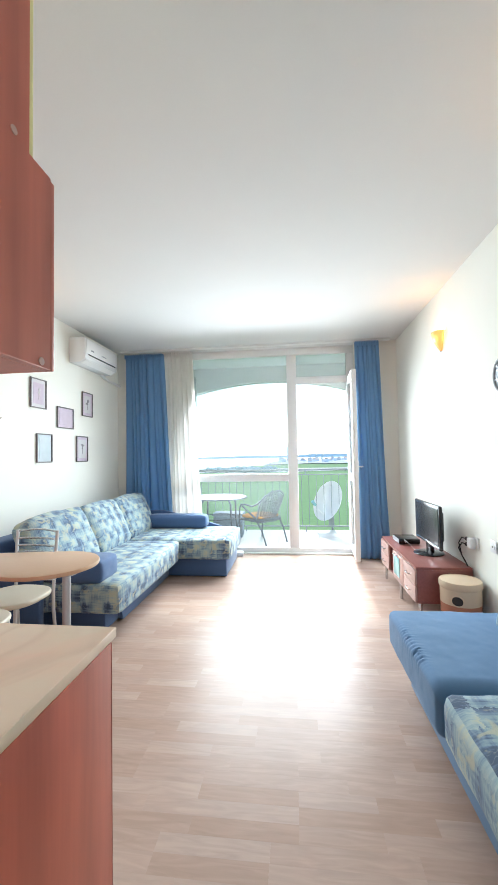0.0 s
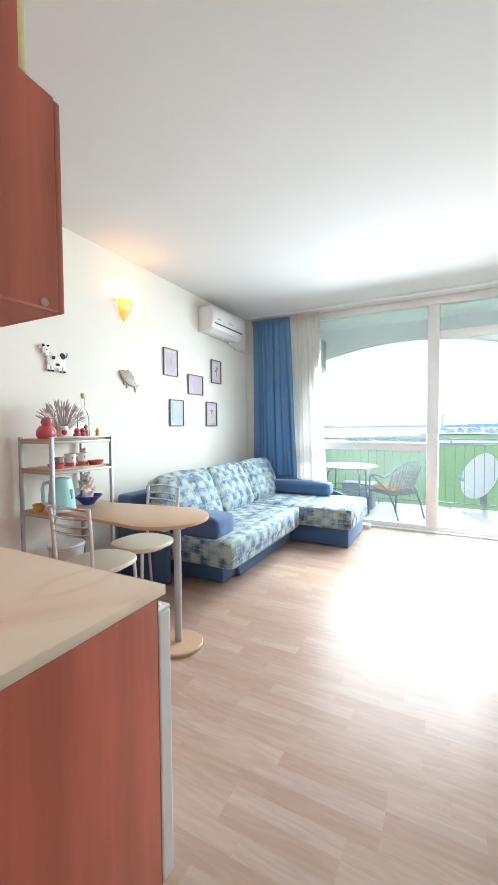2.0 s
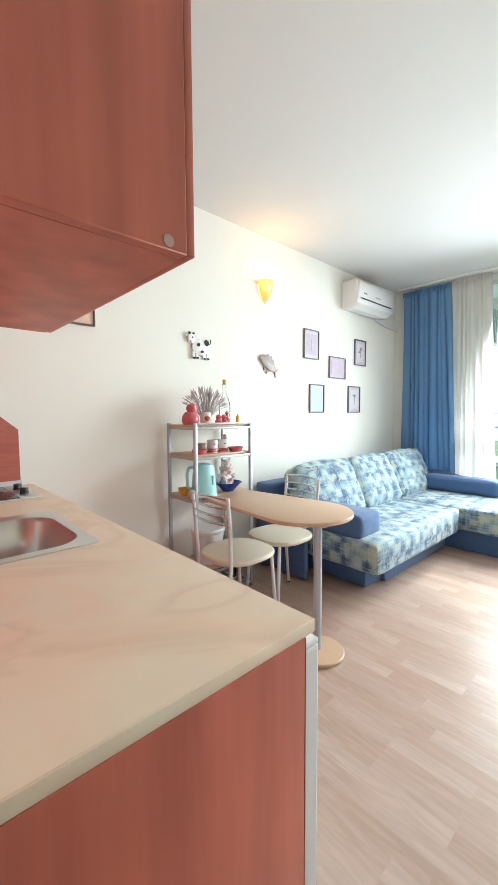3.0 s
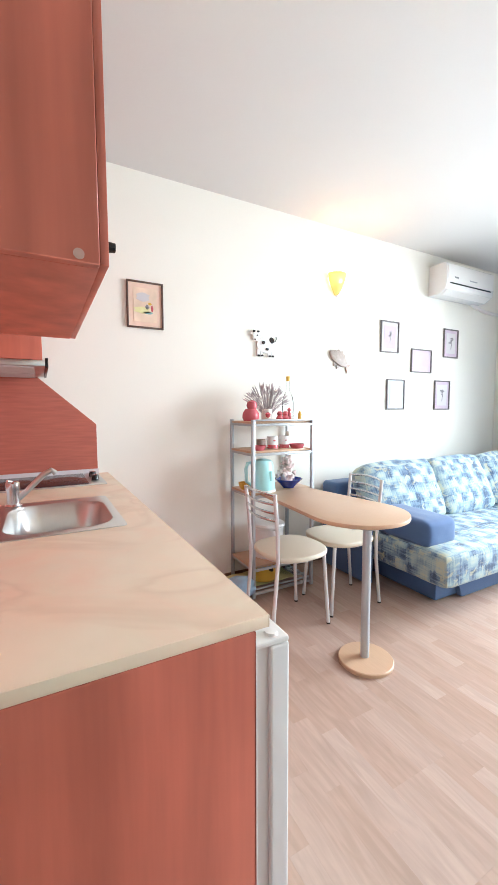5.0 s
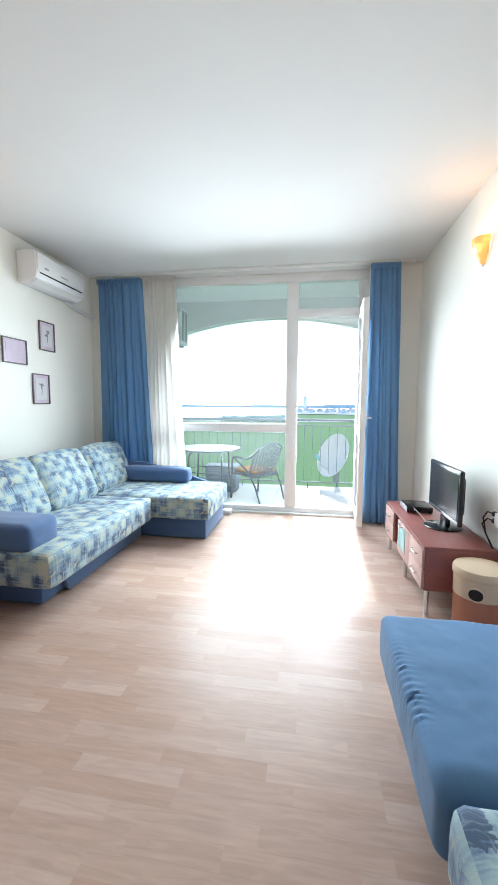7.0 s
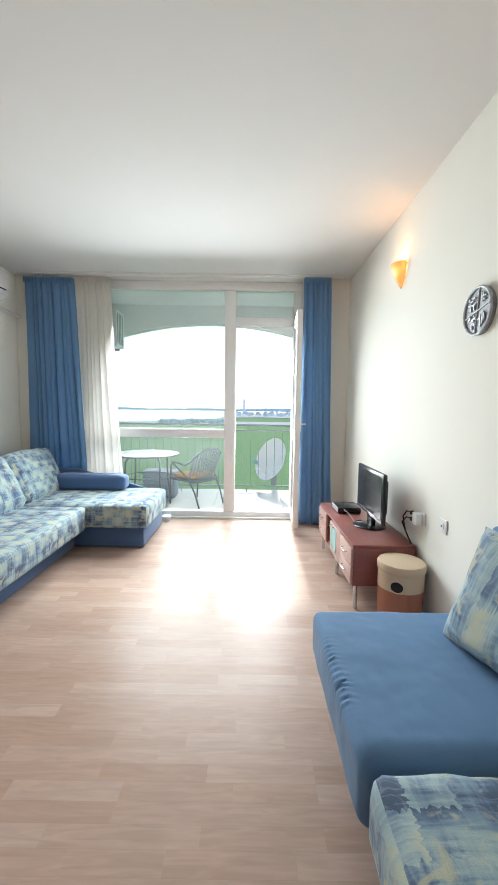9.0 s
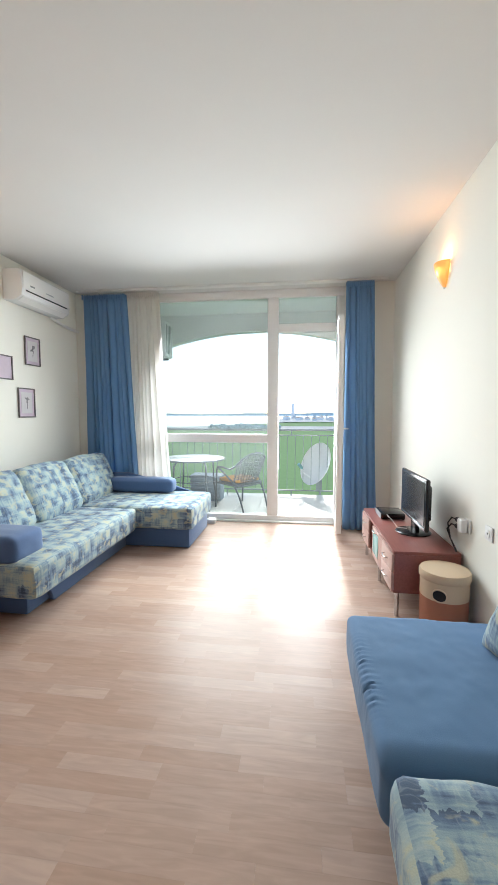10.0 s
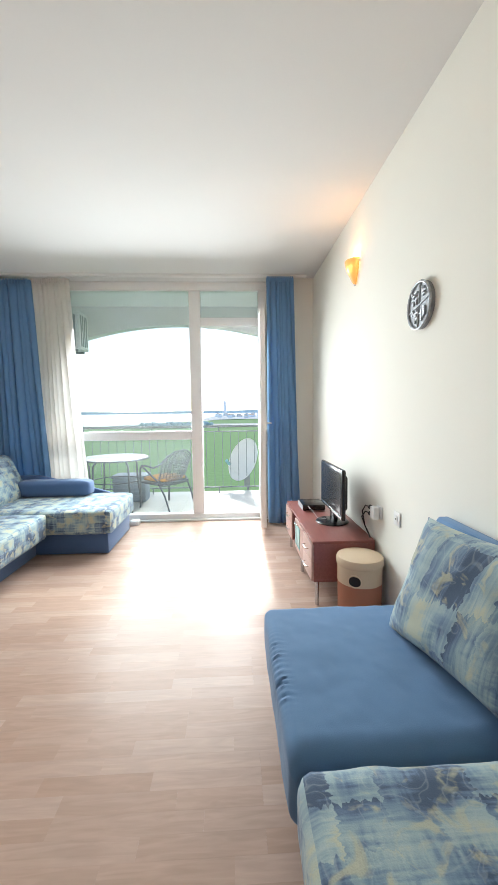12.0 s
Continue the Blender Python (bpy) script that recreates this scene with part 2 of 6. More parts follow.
_t, _n2 = M_COUNTER.node_tree, M_COUNTER.node_tree.nodes
_co = next(k for k in _n2 if k.bl_idname == "ShaderNodeTexCoord")
_hs = next(k for k in _n2 if k.bl_idname == "ShaderNodeHueSaturation")
_cl = _n2.new("ShaderNodeTexNoise"); _cl.inputs["Scale"].default_value, _cl.inputs["Detail"].default_value, _cl.inputs["Distortion"].default_value = 3.2, 4, 1.6
_ve = _n2.new("ShaderNodeTexNoise"); _ve.inputs["Scale"].default_value, _ve.inputs["Detail"].default_value, _ve.inputs["Distortion"].default_value = 1.5, 4, 1.3
_t.links.new(_co.outputs["Object"], _cl.inputs["Vector"]); _t.links.new(_co.outputs["Object"], _ve.inputs["Vector"])
_r1 = _n2.new("ShaderNodeValToRGB")
_r1.color_ramp.elements[0].position, _r1.color_ramp.elements[0].color = 0.38, (0.78, 0.665, 0.51, 1)
_r1.color_ramp.elements[1].position, _r1.color_ramp.elements[1].color = 0.70, (0.80, 0.60, 0.45, 1)
_r2 = _n2.new("ShaderNodeValToRGB")
for _p, _v in ((0.455, 0.0), (0.50, 0.75), (0.53, 0.0)):
    _e = _r2.color_ramp.elements.new(_p); _e.color = (0.4 * _v, 0.4 * _v, 0.4 * _v, 1)
_r2.color_ramp.elements[0].color = (0, 0, 0, 1); _r2.color_ramp.elements[-1].color = (0, 0, 0, 1)
_mixc = _n2.new("ShaderNodeMixRGB"); _mixc.inputs[2].default_value = (0.56, 0.40, 0.27, 1)
_t.links.new(_cl.outputs["Fac"], _r1.inputs[0]); _t.links.new(_ve.outputs["Fac"], _r2.inputs[0])
_t.links.new(_r2.outputs[0], _mixc.inputs[0]); _t.links.new(_r1.outputs[0], _mixc.inputs[1]); _t.links.new(_mixc.outputs[0], _hs.inputs["Color"])
M_STEEL = mat("brushed_steel", (0.62, 0.62, 0.61), 0.3, metal=1.0, grain=0.06, scale=40, stretch=(1, 20, 1))
M_CHROME = mat("chrome", (0.62, 0.63, 0.65), 0.22, metal=1.0)
M_TUBE = mat("pale_silver_tube", (0.66, 0.67, 0.68), 0.35, metal=0.3, grain=0.03, scale=60)
M_ALU = mat("silver_paint", (0.44, 0.47, 0.50), 0.38, metal=0.35, grain=0.04, scale=60)
M_BEECH = mat("beech_laminate", (0.56, 0.37, 0.24), 0.42, grain=0.09, scale=12, stretch=(1, 14, 1), stain=0.05)
M_CREAM = mat("cream_vinyl", (0.68, 0.62, 0.50), 0.5, grain=0.03, scale=150, bump=0.1, stain=0.04)
M_NAVY = mat("navy_velour", (0.066, 0.128, 0.27), 0.85, grain=0.10, scale=300, bump=0.12, stain=0.14, sheen=0.25)
M_BLUE = mat("blue_velour", (0.098, 0.205, 0.375), 0.9, grain=0.08, scale=300, bump=0.12, stain=0.2, sheen=0.15)
M_PLAID = plaid_mat("plaid_upholstery", 0.09, 0.0, 1.0, 0.4)
M_PLAID_B = plaid_mat("plaid_upholstery_large", 0.115, 0.37, 0.85, 0.62)
M_CURTAIN = mat("blue_curtain_cloth", (0.19, 0.36, 0.60), 0.9, grain=0.06, scale=200, stretch=(1, 1, 0.1), stain=0.06, sheen=0.1)
M_SHEER = mat("sheer_voile", (0.84, 0.81, 0.79), 0.9, grain=0.05, scale=200, stretch=(1, 1, 0.1))
_b = M_SHEER.node_tree.nodes["Principled BSDF"]
_tl, _mx = M_SHEER.node_tree.nodes.new("ShaderNodeBsdfTranslucent"), M_SHEER.node_tree.nodes.new("ShaderNodeMixShader")
_tl.inputs[0].default_value, _mx.inputs[0].default_value = (0.90, 0.87, 0.85, 1), 0.6
M_SHEER.node_tree.links.new(_b.outputs[0], _mx.inputs[1]); M_SHEER.node_tree.links.new(_tl.outputs[0], _mx.inputs[2])
M_SHEER.node_tree.links.new(_mx.outputs[0], M_SHEER.node_tree.nodes["Material Output"].inputs["Surface"])
_cb, _cn = M_CURTAIN.node_tree.nodes["Principled BSDF"], M_CURTAIN.node_tree.nodes
_ct, _cm = _cn.new("ShaderNodeBsdfTranslucent"), _cn.new("ShaderNodeMixShader")
_ct.inputs[0].default_value, _cm.inputs[0].default_value = (0.26, 0.46, 0.72, 1), 0.36
M_CURTAIN.node_tree.links.new(_cb.outputs[0], _cm.inputs[1]); M_CURTAIN.node_tree.links.new(_ct.outputs[0], _cm.inputs[2])
M_CURTAIN.node_tree.links.new(_cm.outputs[0], _cn["Material Output"].inputs["Surface"])
M_WHITE = mat("white_plastic", (0.78, 0.78, 0.77), 0.35, grain=0.01, scale=50, stain=0.02)
M_ENAMEL = mat("white_enamel", (0.80, 0.81, 0.81), 0.25, stain=0.02)
M_BLACK = mat("black_plastic", (0.012, 0.012, 0.014), 0.25)
M_SCREEN = mat("tv_screen", (0.02, 0.022, 0.028), 0.16, spec=0.6)
M_RUBBER = mat("black_rubber", (0.02, 0.02, 0.02), 0.6)
M_TAN = mat("tan_felt", (0.60, 0.47, 0.33), 0.9, grain=0.06, scale=220, bump=0.2, stain=0.04)
M_RUST = mat("terracotta_felt", (0.40, 0.165, 0.10), 0.9, grain=0.06, scale=220, bump=0.2, stain=0.04)
M_DARK = mat("hollow_shade", (0.02, 0.018, 0.02), 0.9)
M_FRAME = mat("pewter_frame", (0.15, 0.135, 0.135), 0.4, metal=0.3, grain=0.2, scale=60)
M_FRAME_B = mat("brown_frame", (0.10, 0.06, 0.045), 0.4, grain=0.2, scale=30)
M_MOUNT = mat("grey_mount_board", (0.60, 0.585, 0.60), 0.8)
M_LILAC = mat("lilac_print", (0.55, 0.46, 0.55), 0.6, grain=0.12, scale=18, stain=0.2)
M_PALE_PRINT = mat("pale_print", (0.50, 0.56, 0.60), 0.6, grain=0.1, scale=14, stain=0.2)
M_DARK_PRINT = mat("dark_print", (0.27, 0.26, 0.28), 0.6, grain=0.4, scale=30)
M_PEACH = mat("peach_print", (0.78, 0.59, 0.48), 0.7, grain=0.12, scale=14, stain=0.2)
M_PEACH_B = mat("peach_print_ground", (0.80, 0.64, 0.50), 0.7, grain=0.3, scale=9, stain=0.3)
M_SHADE = glow_mat("alabaster_lamp_shade", (1.0, 0.40, 0.10), 0.45, (0.50, 0.27, 0.11))
_sh = M_SHADE.node_tree.nodes
_st, _sm = _sh.new("ShaderNodeBsdfTransparent"), _sh.new("ShaderNodeMixShader")
_st.inputs[0].default_value, _sm.inputs[0].default_value = (1.0, 0.84, 0.60, 1), 0.26
M_SHADE.node_tree.links.new(_sh["Principled BSDF"].outputs[0], _sm.inputs[1]); M_SHADE.node_tree.links.new(_st.outputs[0], _sm.inputs[2])
M_SHADE.node_tree.links.new(_sm.outputs[0], _sh["Material Output"].inputs["Surface"])
M_BULB = glow_mat("lamp_bulb", (1.0, 0.72, 0.36), 8.0, (1, 0.9, 0.7))
M_PEWTER = mat("cast_pewter", (0.42, 0.44, 0.47), 0.5, metal=0.5, grain=0.3, scale=45, bump=0.3)
M_PEWTER_D = mat("blackened_pewter", (0.27, 0.285, 0.305), 0.55, metal=0.3, grain=0.3, scale=45)
M_RED = mat("red_glaze", (0.54, 0.115, 0.14), 0.25, grain=0.1, scale=30)
M_AQUA = mat("aqua_plastic", (0.40, 0.76, 0.78), 0.3, stain=0.03)
M_COBALT = mat("cobalt_glass", (0.02, 0.04, 0.28), 0.1)
M_YELLOW = mat("yellow_enamel", (0.68, 0.43, 0.06), 0.35, stain=0.05)
M_LEMON = mat("lemon_cloth", (0.72, 0.70, 0.36), 0.8, grain=0.08, scale=60)
M_SKYBAG = mat("pale_blue_plastic_bag", (0.36, 0.58, 0.78), 0.45, grain=0.15, scale=14, bump=0.5)
M_LAVENDER = mat("dried_lavender", (0.46, 0.41, 0.42), 0.9, grain=0.3, scale=50)
M_CLEAR = glass_mat("clear_bottle_glass", (0.96, 0.98, 0.98))
M_FIGURE = mat("painted_ceramic", (0.70, 0.66, 0.62), 0.4, grain=0.2, scale=40)
M_SHELL = mat("pink_shell", (0.78, 0.64, 0.62), 0.5, grain=0.5, scale=38, stain=0.2)
M_BROWNFIG = mat("bronzed_ceramic", (0.34, 0.28, 0.245), 0.4, grain=0.4, scale=60)
M_TEAL = mat("teal_glass", (0.30, 0.55, 0.55), 0.2)
M_TILE = mat("balcony_tile", (0.74, 0.72, 0.69), 0.45, grain=0.04, scale=20, stain=0.06, vary=0.03, spec=0.2)
M_RENDER = mat("white_render", (0.87, 0.87, 0.87), 0.9, grain=0.04, scale=60, bump=0.15, stain=0.04)
M_RAIL = mat("grey_rail_paint", (0.30, 0.33, 0.33), 0.45, grain=0.06, scale=40)
M_WICKER = mat("grey_wicker", (0.17, 0.18, 0.20), 0.6, grain=0.25, scale=90)
M_WICKER_D = mat("dark_wicker_tube", (0.12, 0.13, 0.15), 0.45, grain=0.1, scale=90)
M_BOX = mat("grey_blue_woven_plastic", (0.36, 0.41, 0.48), 0.6, grain=0.2, scale=60)
M_ORANGE = mat("orange_cushion", (0.72, 0.34, 0.09), 0.9, grain=0.15, scale=12, stain=0.15)
M_DISH = mat("white_dish_paint", (0.84, 0.84, 0.84), 0.5, stain=0.05)
M_GRASS = mat("field_grass", (0.25, 0.385, 0.155), 0.95, grain=0.15, scale=0.6, stain=0.1, spec=0.1)
# water base raised to carry the haze over the bay
M_WATER = mat("sea_water", (0.42, 0.49, 0.53), 0.22, grain=0.05, scale=0.02)
# distance haze is painted into the ridge's pale blue
M_FARLAND = mat("far_shore_painted_haze", (0.76, 0.86, 0.92), 0.95)
M_TOWN = mat("town_plaster", (0.80, 0.81, 0.86), 0.9, vary=0.25)
# pale sand, lightened further to hold distance haze in its colour
M_SAND = mat("hazed_sandy_shore", (0.62, 0.61, 0.56), 0.95, grain=0.1, scale=0.05)
# leaf green greyed and lifted: the haze sits in the base colour
M_TREE = mat("hazed_tree_leaves", (0.45, 0.56, 0.55), 0.95, grain=0.2, scale=0.5)

# ---- mesh helpers ----
def thing(name, at=(0, 0, 0), rz=0.0, label="", category="", group="", kind=""):
    ob = new(name)
    ob.empty_display_size = 0.1
    ob.matrix_basis = pose(*at, 0, 0, rz)
    return tagged(ob, label, category, group, kind)


def finish(bm, smooth=True, angle=38):
    bmesh.ops.recalc_face_normals(bm, faces=bm.faces)
    if smooth:
        lim = radians(angle)
        for f in bm.faces:
            f.smooth = True
        for e in bm.edges:
            if len(e.link_faces) == 2 and e.calc_face_angle(0) > lim:
                e.smooth = False


def mesh_of(name, bm, material, smooth=True):
    finish(bm, smooth)
    me = bpy.data.meshes.new(name)
    bm.to_mesh(me)
    bm.free()
    me.materials.append(material)
    return me


def part(name, bm, material, parent, label="", smooth=True):
    """One mesh under a thing or a part; the shape is given in world metres."""
    top = parent.parent or parent
    bm.transform(top.matrix_basis.inverted())
    ob = new(name, mesh_of(name, bm, material, smooth))
    ob.parent = parent
    return tagged(ob, label)


def solid(name, bm, material, label="", category="", kind="structure", smooth=True, group=""):
    return tagged(new(name, mesh_of(name, bm, material, smooth)), label, category, group, kind)


def box(x0, x1, y0, y1, z0, z1, bevel=0.0, seg=2, bm=None):
    out = bm or bmesh.new()
    one = bmesh.new()
    bmesh.ops.create_cube(one, size=1.0, matrix=Matrix.Translation(((x0 + x1) / 2, (y0 + y1) / 2, (z0 + z1) / 2)) @ Matrix.Diagonal((abs(x1 - x0), abs(y1 - y0), abs(z1 - z0), 1)))
    if bevel:
        bmesh.ops.bevel(one, geom=one.edges[:], offset=bevel, segments=seg, affect="EDGES", profile=0.5, clamp_overlap=True)
    return merge(out, one)


def merge(a, b):
    tmp = bpy.data.meshes.new("tmp")
    b.to_mesh(tmp)
    b.free()
    a.from_mesh(tmp)
    bpy.data.meshes.remove(tmp)
    return a


def tube(points, r, seg=10, closed=False, bm=None, radii=None):
    """A round bar along points."""
    bm = bm or bmesh.new()
    pts = [Vector(p) for p in points]
    rings, last = [], None
    for i, p in enumerate(pts):
        a = pts[i - 1] if (i or closed) else p
        b = pts[(i + 1) % len(pts)] if (i < len(pts) - 1 or closed) else p
        d = (b - a).normalized()
        if last is None:
            up = Vector((0, 0, 1)) if abs(d.z) < 0.9 else Vector((1, 0, 0))
            side = d.cross(up).normalized()
        else:
            side = (last - d * last.dot(d)).normalized()
        last = side
        other = d.cross(side)
        rr = radii[i] if radii else r
        rings.append([bm.verts.new(p + (side * math.cos(k * 2 * math.pi / seg) + other * math.sin(k * 2 * math.pi / seg)) * rr) for k in range(seg)])
    n = len(rings)
    for i in range(n if closed else n - 1):
        A, B = rings[i], rings[(i + 1) % n]
        for k in range(seg):
            bm.faces.new((A[k], A[(k + 1) % seg], B[(k + 1) % seg], B[k]))
    if not closed:
        bm.faces.new(rings[0][::-1]); bm.faces.new(rings[-1])
    return bm


def lathe(profile, at=(0, 0, 0), seg=24, bm=None, squash=1.0):
    """Turn (radius, height) pairs round the upright through at."""
    bm = bm or bmesh.new()
    rings = []
    for r, z in profile:
        if r < 1e-5:
            rings.append([bm.verts.new((at[0], at[1], at[2] + z))])
        else:
            rings.append([bm.verts.new((at[0] + r * math.cos(k * 2 * math.pi / seg), at[1] + squash * r * math.sin(k * 2 * math.pi / seg), at[2] + z)) for k in range(seg)])
    for A, B in zip(rings, rings[1:]):
        for k in range(seg):
            q = [A[k % len(A)], A[(k + 1) % len(A)], B[(k + 1) % len(B)], B[k % len(B)]]
            q = list(dict.fromkeys(q))
            if len(q) > 2:
                bm.faces.new(q)
    for R in (rings[0], rings[-1]):
        if len(R) > 2:
            try:
                bm.faces.new(R)
            except ValueError:
                pass
    return bm


def prism(outline, z0, z1, axis="z", bevel=0.0, seg=2):
    """A slab of the given outline; axis names the direction of its thickness."""
    bm = bmesh.new()
    def at(a, b, c):
        return {"z": (a, b, c), "x": (c, a, b), "y": (a, c, b)}[axis]
    lo = [bm.verts.new(at(a, b, z0)) for a, b in outline]
    hi = [bm.verts.new(at(a, b, z1)) for a, b in outline]
    n = len(outline)
    bm.faces.new(lo); bm.faces.new(hi)
    for i in range(n):
        bm.faces.new((lo[i], lo[(i + 1) % n], hi[(i + 1) % n], hi[i]))
    if bevel:
        bmesh.ops.recalc_face_normals(bm, faces=bm.faces)
        es = [e for e in bm.edges if len(e.link_faces) == 2 and e.calc_face_angle(0) > 0.6]
        bmesh.ops.bevel(bm, geom=es, offset=bevel, segments=seg, affect="EDGES", profile=0.5, clamp_overlap=True)
    return bm


def cushion(sx, sy, sz, r=0.05, puff=0.03, n=14, wrinkle=0.004, seed=0.0, m=None):
    """A stuffed block: rounded edges, swollen faces, slight creases. Centred at the origin, then moved by m."""
    bm = bmesh.new()
    bmesh.ops.create_cube(bm, size=2.0)
    bmesh.ops.subdivide_edges(bm, edges=bm.edges[:], cuts=n, use_grid_fill=True)
    h = Vector((sx / 2, sy / 2, sz / 2))
    for v in bm.verts:
        c = v.co
        u = [max(-1, min(1, k)) for k in c]
        core = Vector([math.copysign(max(abs(k) * h[i] - 0, 0), k) for i, k in enumerate(u)])
        inner = Vector([max(-h[i] + r, min(h[i] - r, core[i])) for i in range(3)])
        d = core - inner
        p = inner + (d.normalized() * r if d.length > 1e-6 else d)
        w = [1 - abs(k) ** 2.5 for k in u]
        p += Vector((math.copysign(puff * w[1] * w[2], u[0]) if abs(u[0]) > 0.99 else 0,
                     math.copysign(puff * w[0] * w[2], u[1]) if abs(u[1]) > 0.99 else 0,
                     math.copysign(puff * w[0] * w[1], u[2]) if abs(u[2]) > 0.99 else 0))
        p += Vector((1, 1, 1)) * wrinkle * (noise.noise(p * 9 + Vector((seed, 0, 0))) + 0.5 * noise.noise(p * 23 + Vector((0, seed, 0))))
        v.co = p
    if m is not None:
        bm.transform(m)
    return bm


def pillow(w, h, t, wrinkle, seed, m, n=30):
    """A scatter cushion standing in the yz plane: thin pulled-out corners, plump middle, creases running in from the seams."""
    bm = bmesh.new()
    sheets = []
    for side in (-1, 1):
        rows = []
        for j in range(n + 1):
            row = []
            for i in range(n + 1):
                u, v = 2 * i / n - 1, 2 * j / n - 1
                y = w / 2 * u * (1 - 0.09 * (1 - v * v) * abs(u))
                z = h / 2 * v * (1 - 0.09 * (1 - u * u) * abs(v))
                fat = (max(0.0, (1 - u ** 4) * (1 - v ** 4))) ** 0.55
                edge = max(abs(u), abs(v))
                fold = wrinkle * fat * (edge ** 2) * math.sin(9 * math.atan2(v, u) + 3 * noise.noise(Vector((u * 2 + seed, v * 2, side))))
                fold += 0.8 * wrinkle * fat * noise.noise(Vector((u * 4, v * 4 + seed, side)))
                x = side * (t / 2 * fat + fold)
                if side > 0 and edge > 0.999:
                    row.append(sheets[0][j][i])
                else:
                    row.append(bm.verts.new((x, y, z)))
            rows.append(row)
        sheets.append(rows)
        for A, B in zip(rows, rows[1:]):
            for i in range(n):
                bm.faces.new((A[i], A[i + 1], B[i + 1], B[i]))
    bm.transform(m)
    return bm


# ---- the large structure ----
XL, XR, YW, ZC = -2.29, 1.60, 5.48, 2.875      # left wall, right wall, window wall, ceiling
ZW = 0.92                                       # worktop
YK, XK, YB = 0.47, -0.235, -1.9                 # kitchen wall, corridor wall, back wall
solid("wall_left", box(XL - 0.2, XL, YB, 5.76, -0.1, 3.0), M_WALL, "plain off-white painted wall", "wall")
solid("wall_right", box(XR, XR + 0.2, YB, 5.76, -0.1, 3.0), M_WALL, "plain off-white painted wall", "wall")
solid("wall_back", box(XL - 0.2, XR + 0.2, YB - 0.2, YB, -0.1, 3.0), M_WALL, "plain off-white painted wall", "wall")
solid("wall_kitchen", box(XL, XK - 0.12, YK - 0.12, YK, -0.1, 3.0), M_WALL, "off-white wall behind the kitchen units", "wall")
solid("wall_corridor", box(XK - 0.12, XK, YB, YK, -0.1, 3.0), M_WALL, "off-white wall of the entrance passage", "wall")
wall_window = thing("wall_window", (0, YW, 0), label="off-white wall around the balcony window", category="wall", kind="structure")
part("wall_pier", box(1.06, XR, YW, 5.76, 0, 2.995), M_WALL, wall_window)
part("wall_pier", box(XL, -1.98, YW, 5.76, 0, 2.995), M_WALL, wall_window)
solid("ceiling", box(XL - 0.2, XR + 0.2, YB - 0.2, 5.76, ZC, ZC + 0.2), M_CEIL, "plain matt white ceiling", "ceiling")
solid("baseboard_left", box(XL, XL + 0.014, 1.22, YW, 0.0, 0.06, 0.004), M_BASEB, "dark brown wooden baseboard", "baseboard")
solid("baseboard_right", box(XR - 0.014, XR, YB, YW, 0.0, 0.06, 0.004), M_BASEB, "dark brown wooden baseboard", "baseboard")
solid("baseboard_window", box(1.06, XR - 0.014, YW - 0.014, YW, 0.0, 0.06, 0.004), M_BASEB, "dark brown wooden baseboard", "baseboard")


def window():
    w = thing("window_1", (-0.4, 5.66, 0), label="tall white plastic balcony window with a fixed pane", category="window", kind="structure")
    y0, y1 = 5.61, 5.70
    f = lambda *a: part("window_frame", box(*a, 0.006), M_PVC, w)
    f(-1.98, 1.06, y0, y1, 2.775, 2.873)            # head
    f(-1.98, 1.06, y0 - 0.003, y1 + 0.003, 0.0, 0.082)  # bottom
    f(-1.98, -1.90, y0, y1, 0.082, 2.775)
    f(0.136, 0.272, y0, y1, 0.082, 2.775)           # mullion
    f(0.962, 1.06, y0, y1, 0.082, 2.775)
    f(-1.90, 0.136, y0 + 0.003, y1 - 0.003, 1.003, 1.112)   # rail across the fixed side
    f(0.272, 0.962, y0 + 0.003, y1 - 0.003, 2.362, 2.460)   # transom over the door
    for a in ((-1.90, 0.136, 1.112, 2.775), (-1.90, 0.136, 0.082, 1.003), (0.272, 0.962, 2.46, 2.775)):
        part("pane", box(a[0] - 0.005, a[1] + 0.005, 5.652, 5.658, a[2] - 0.005, a[3] + 0.005), M_GLASS, w, "clear glass pane", smooth=False)
    part("window_sill", box(-1.98, 1.06, 5.56, y0 - 0.004, 0.0, 0.022, 0.004), M_PVC, w, "white threshold strip")


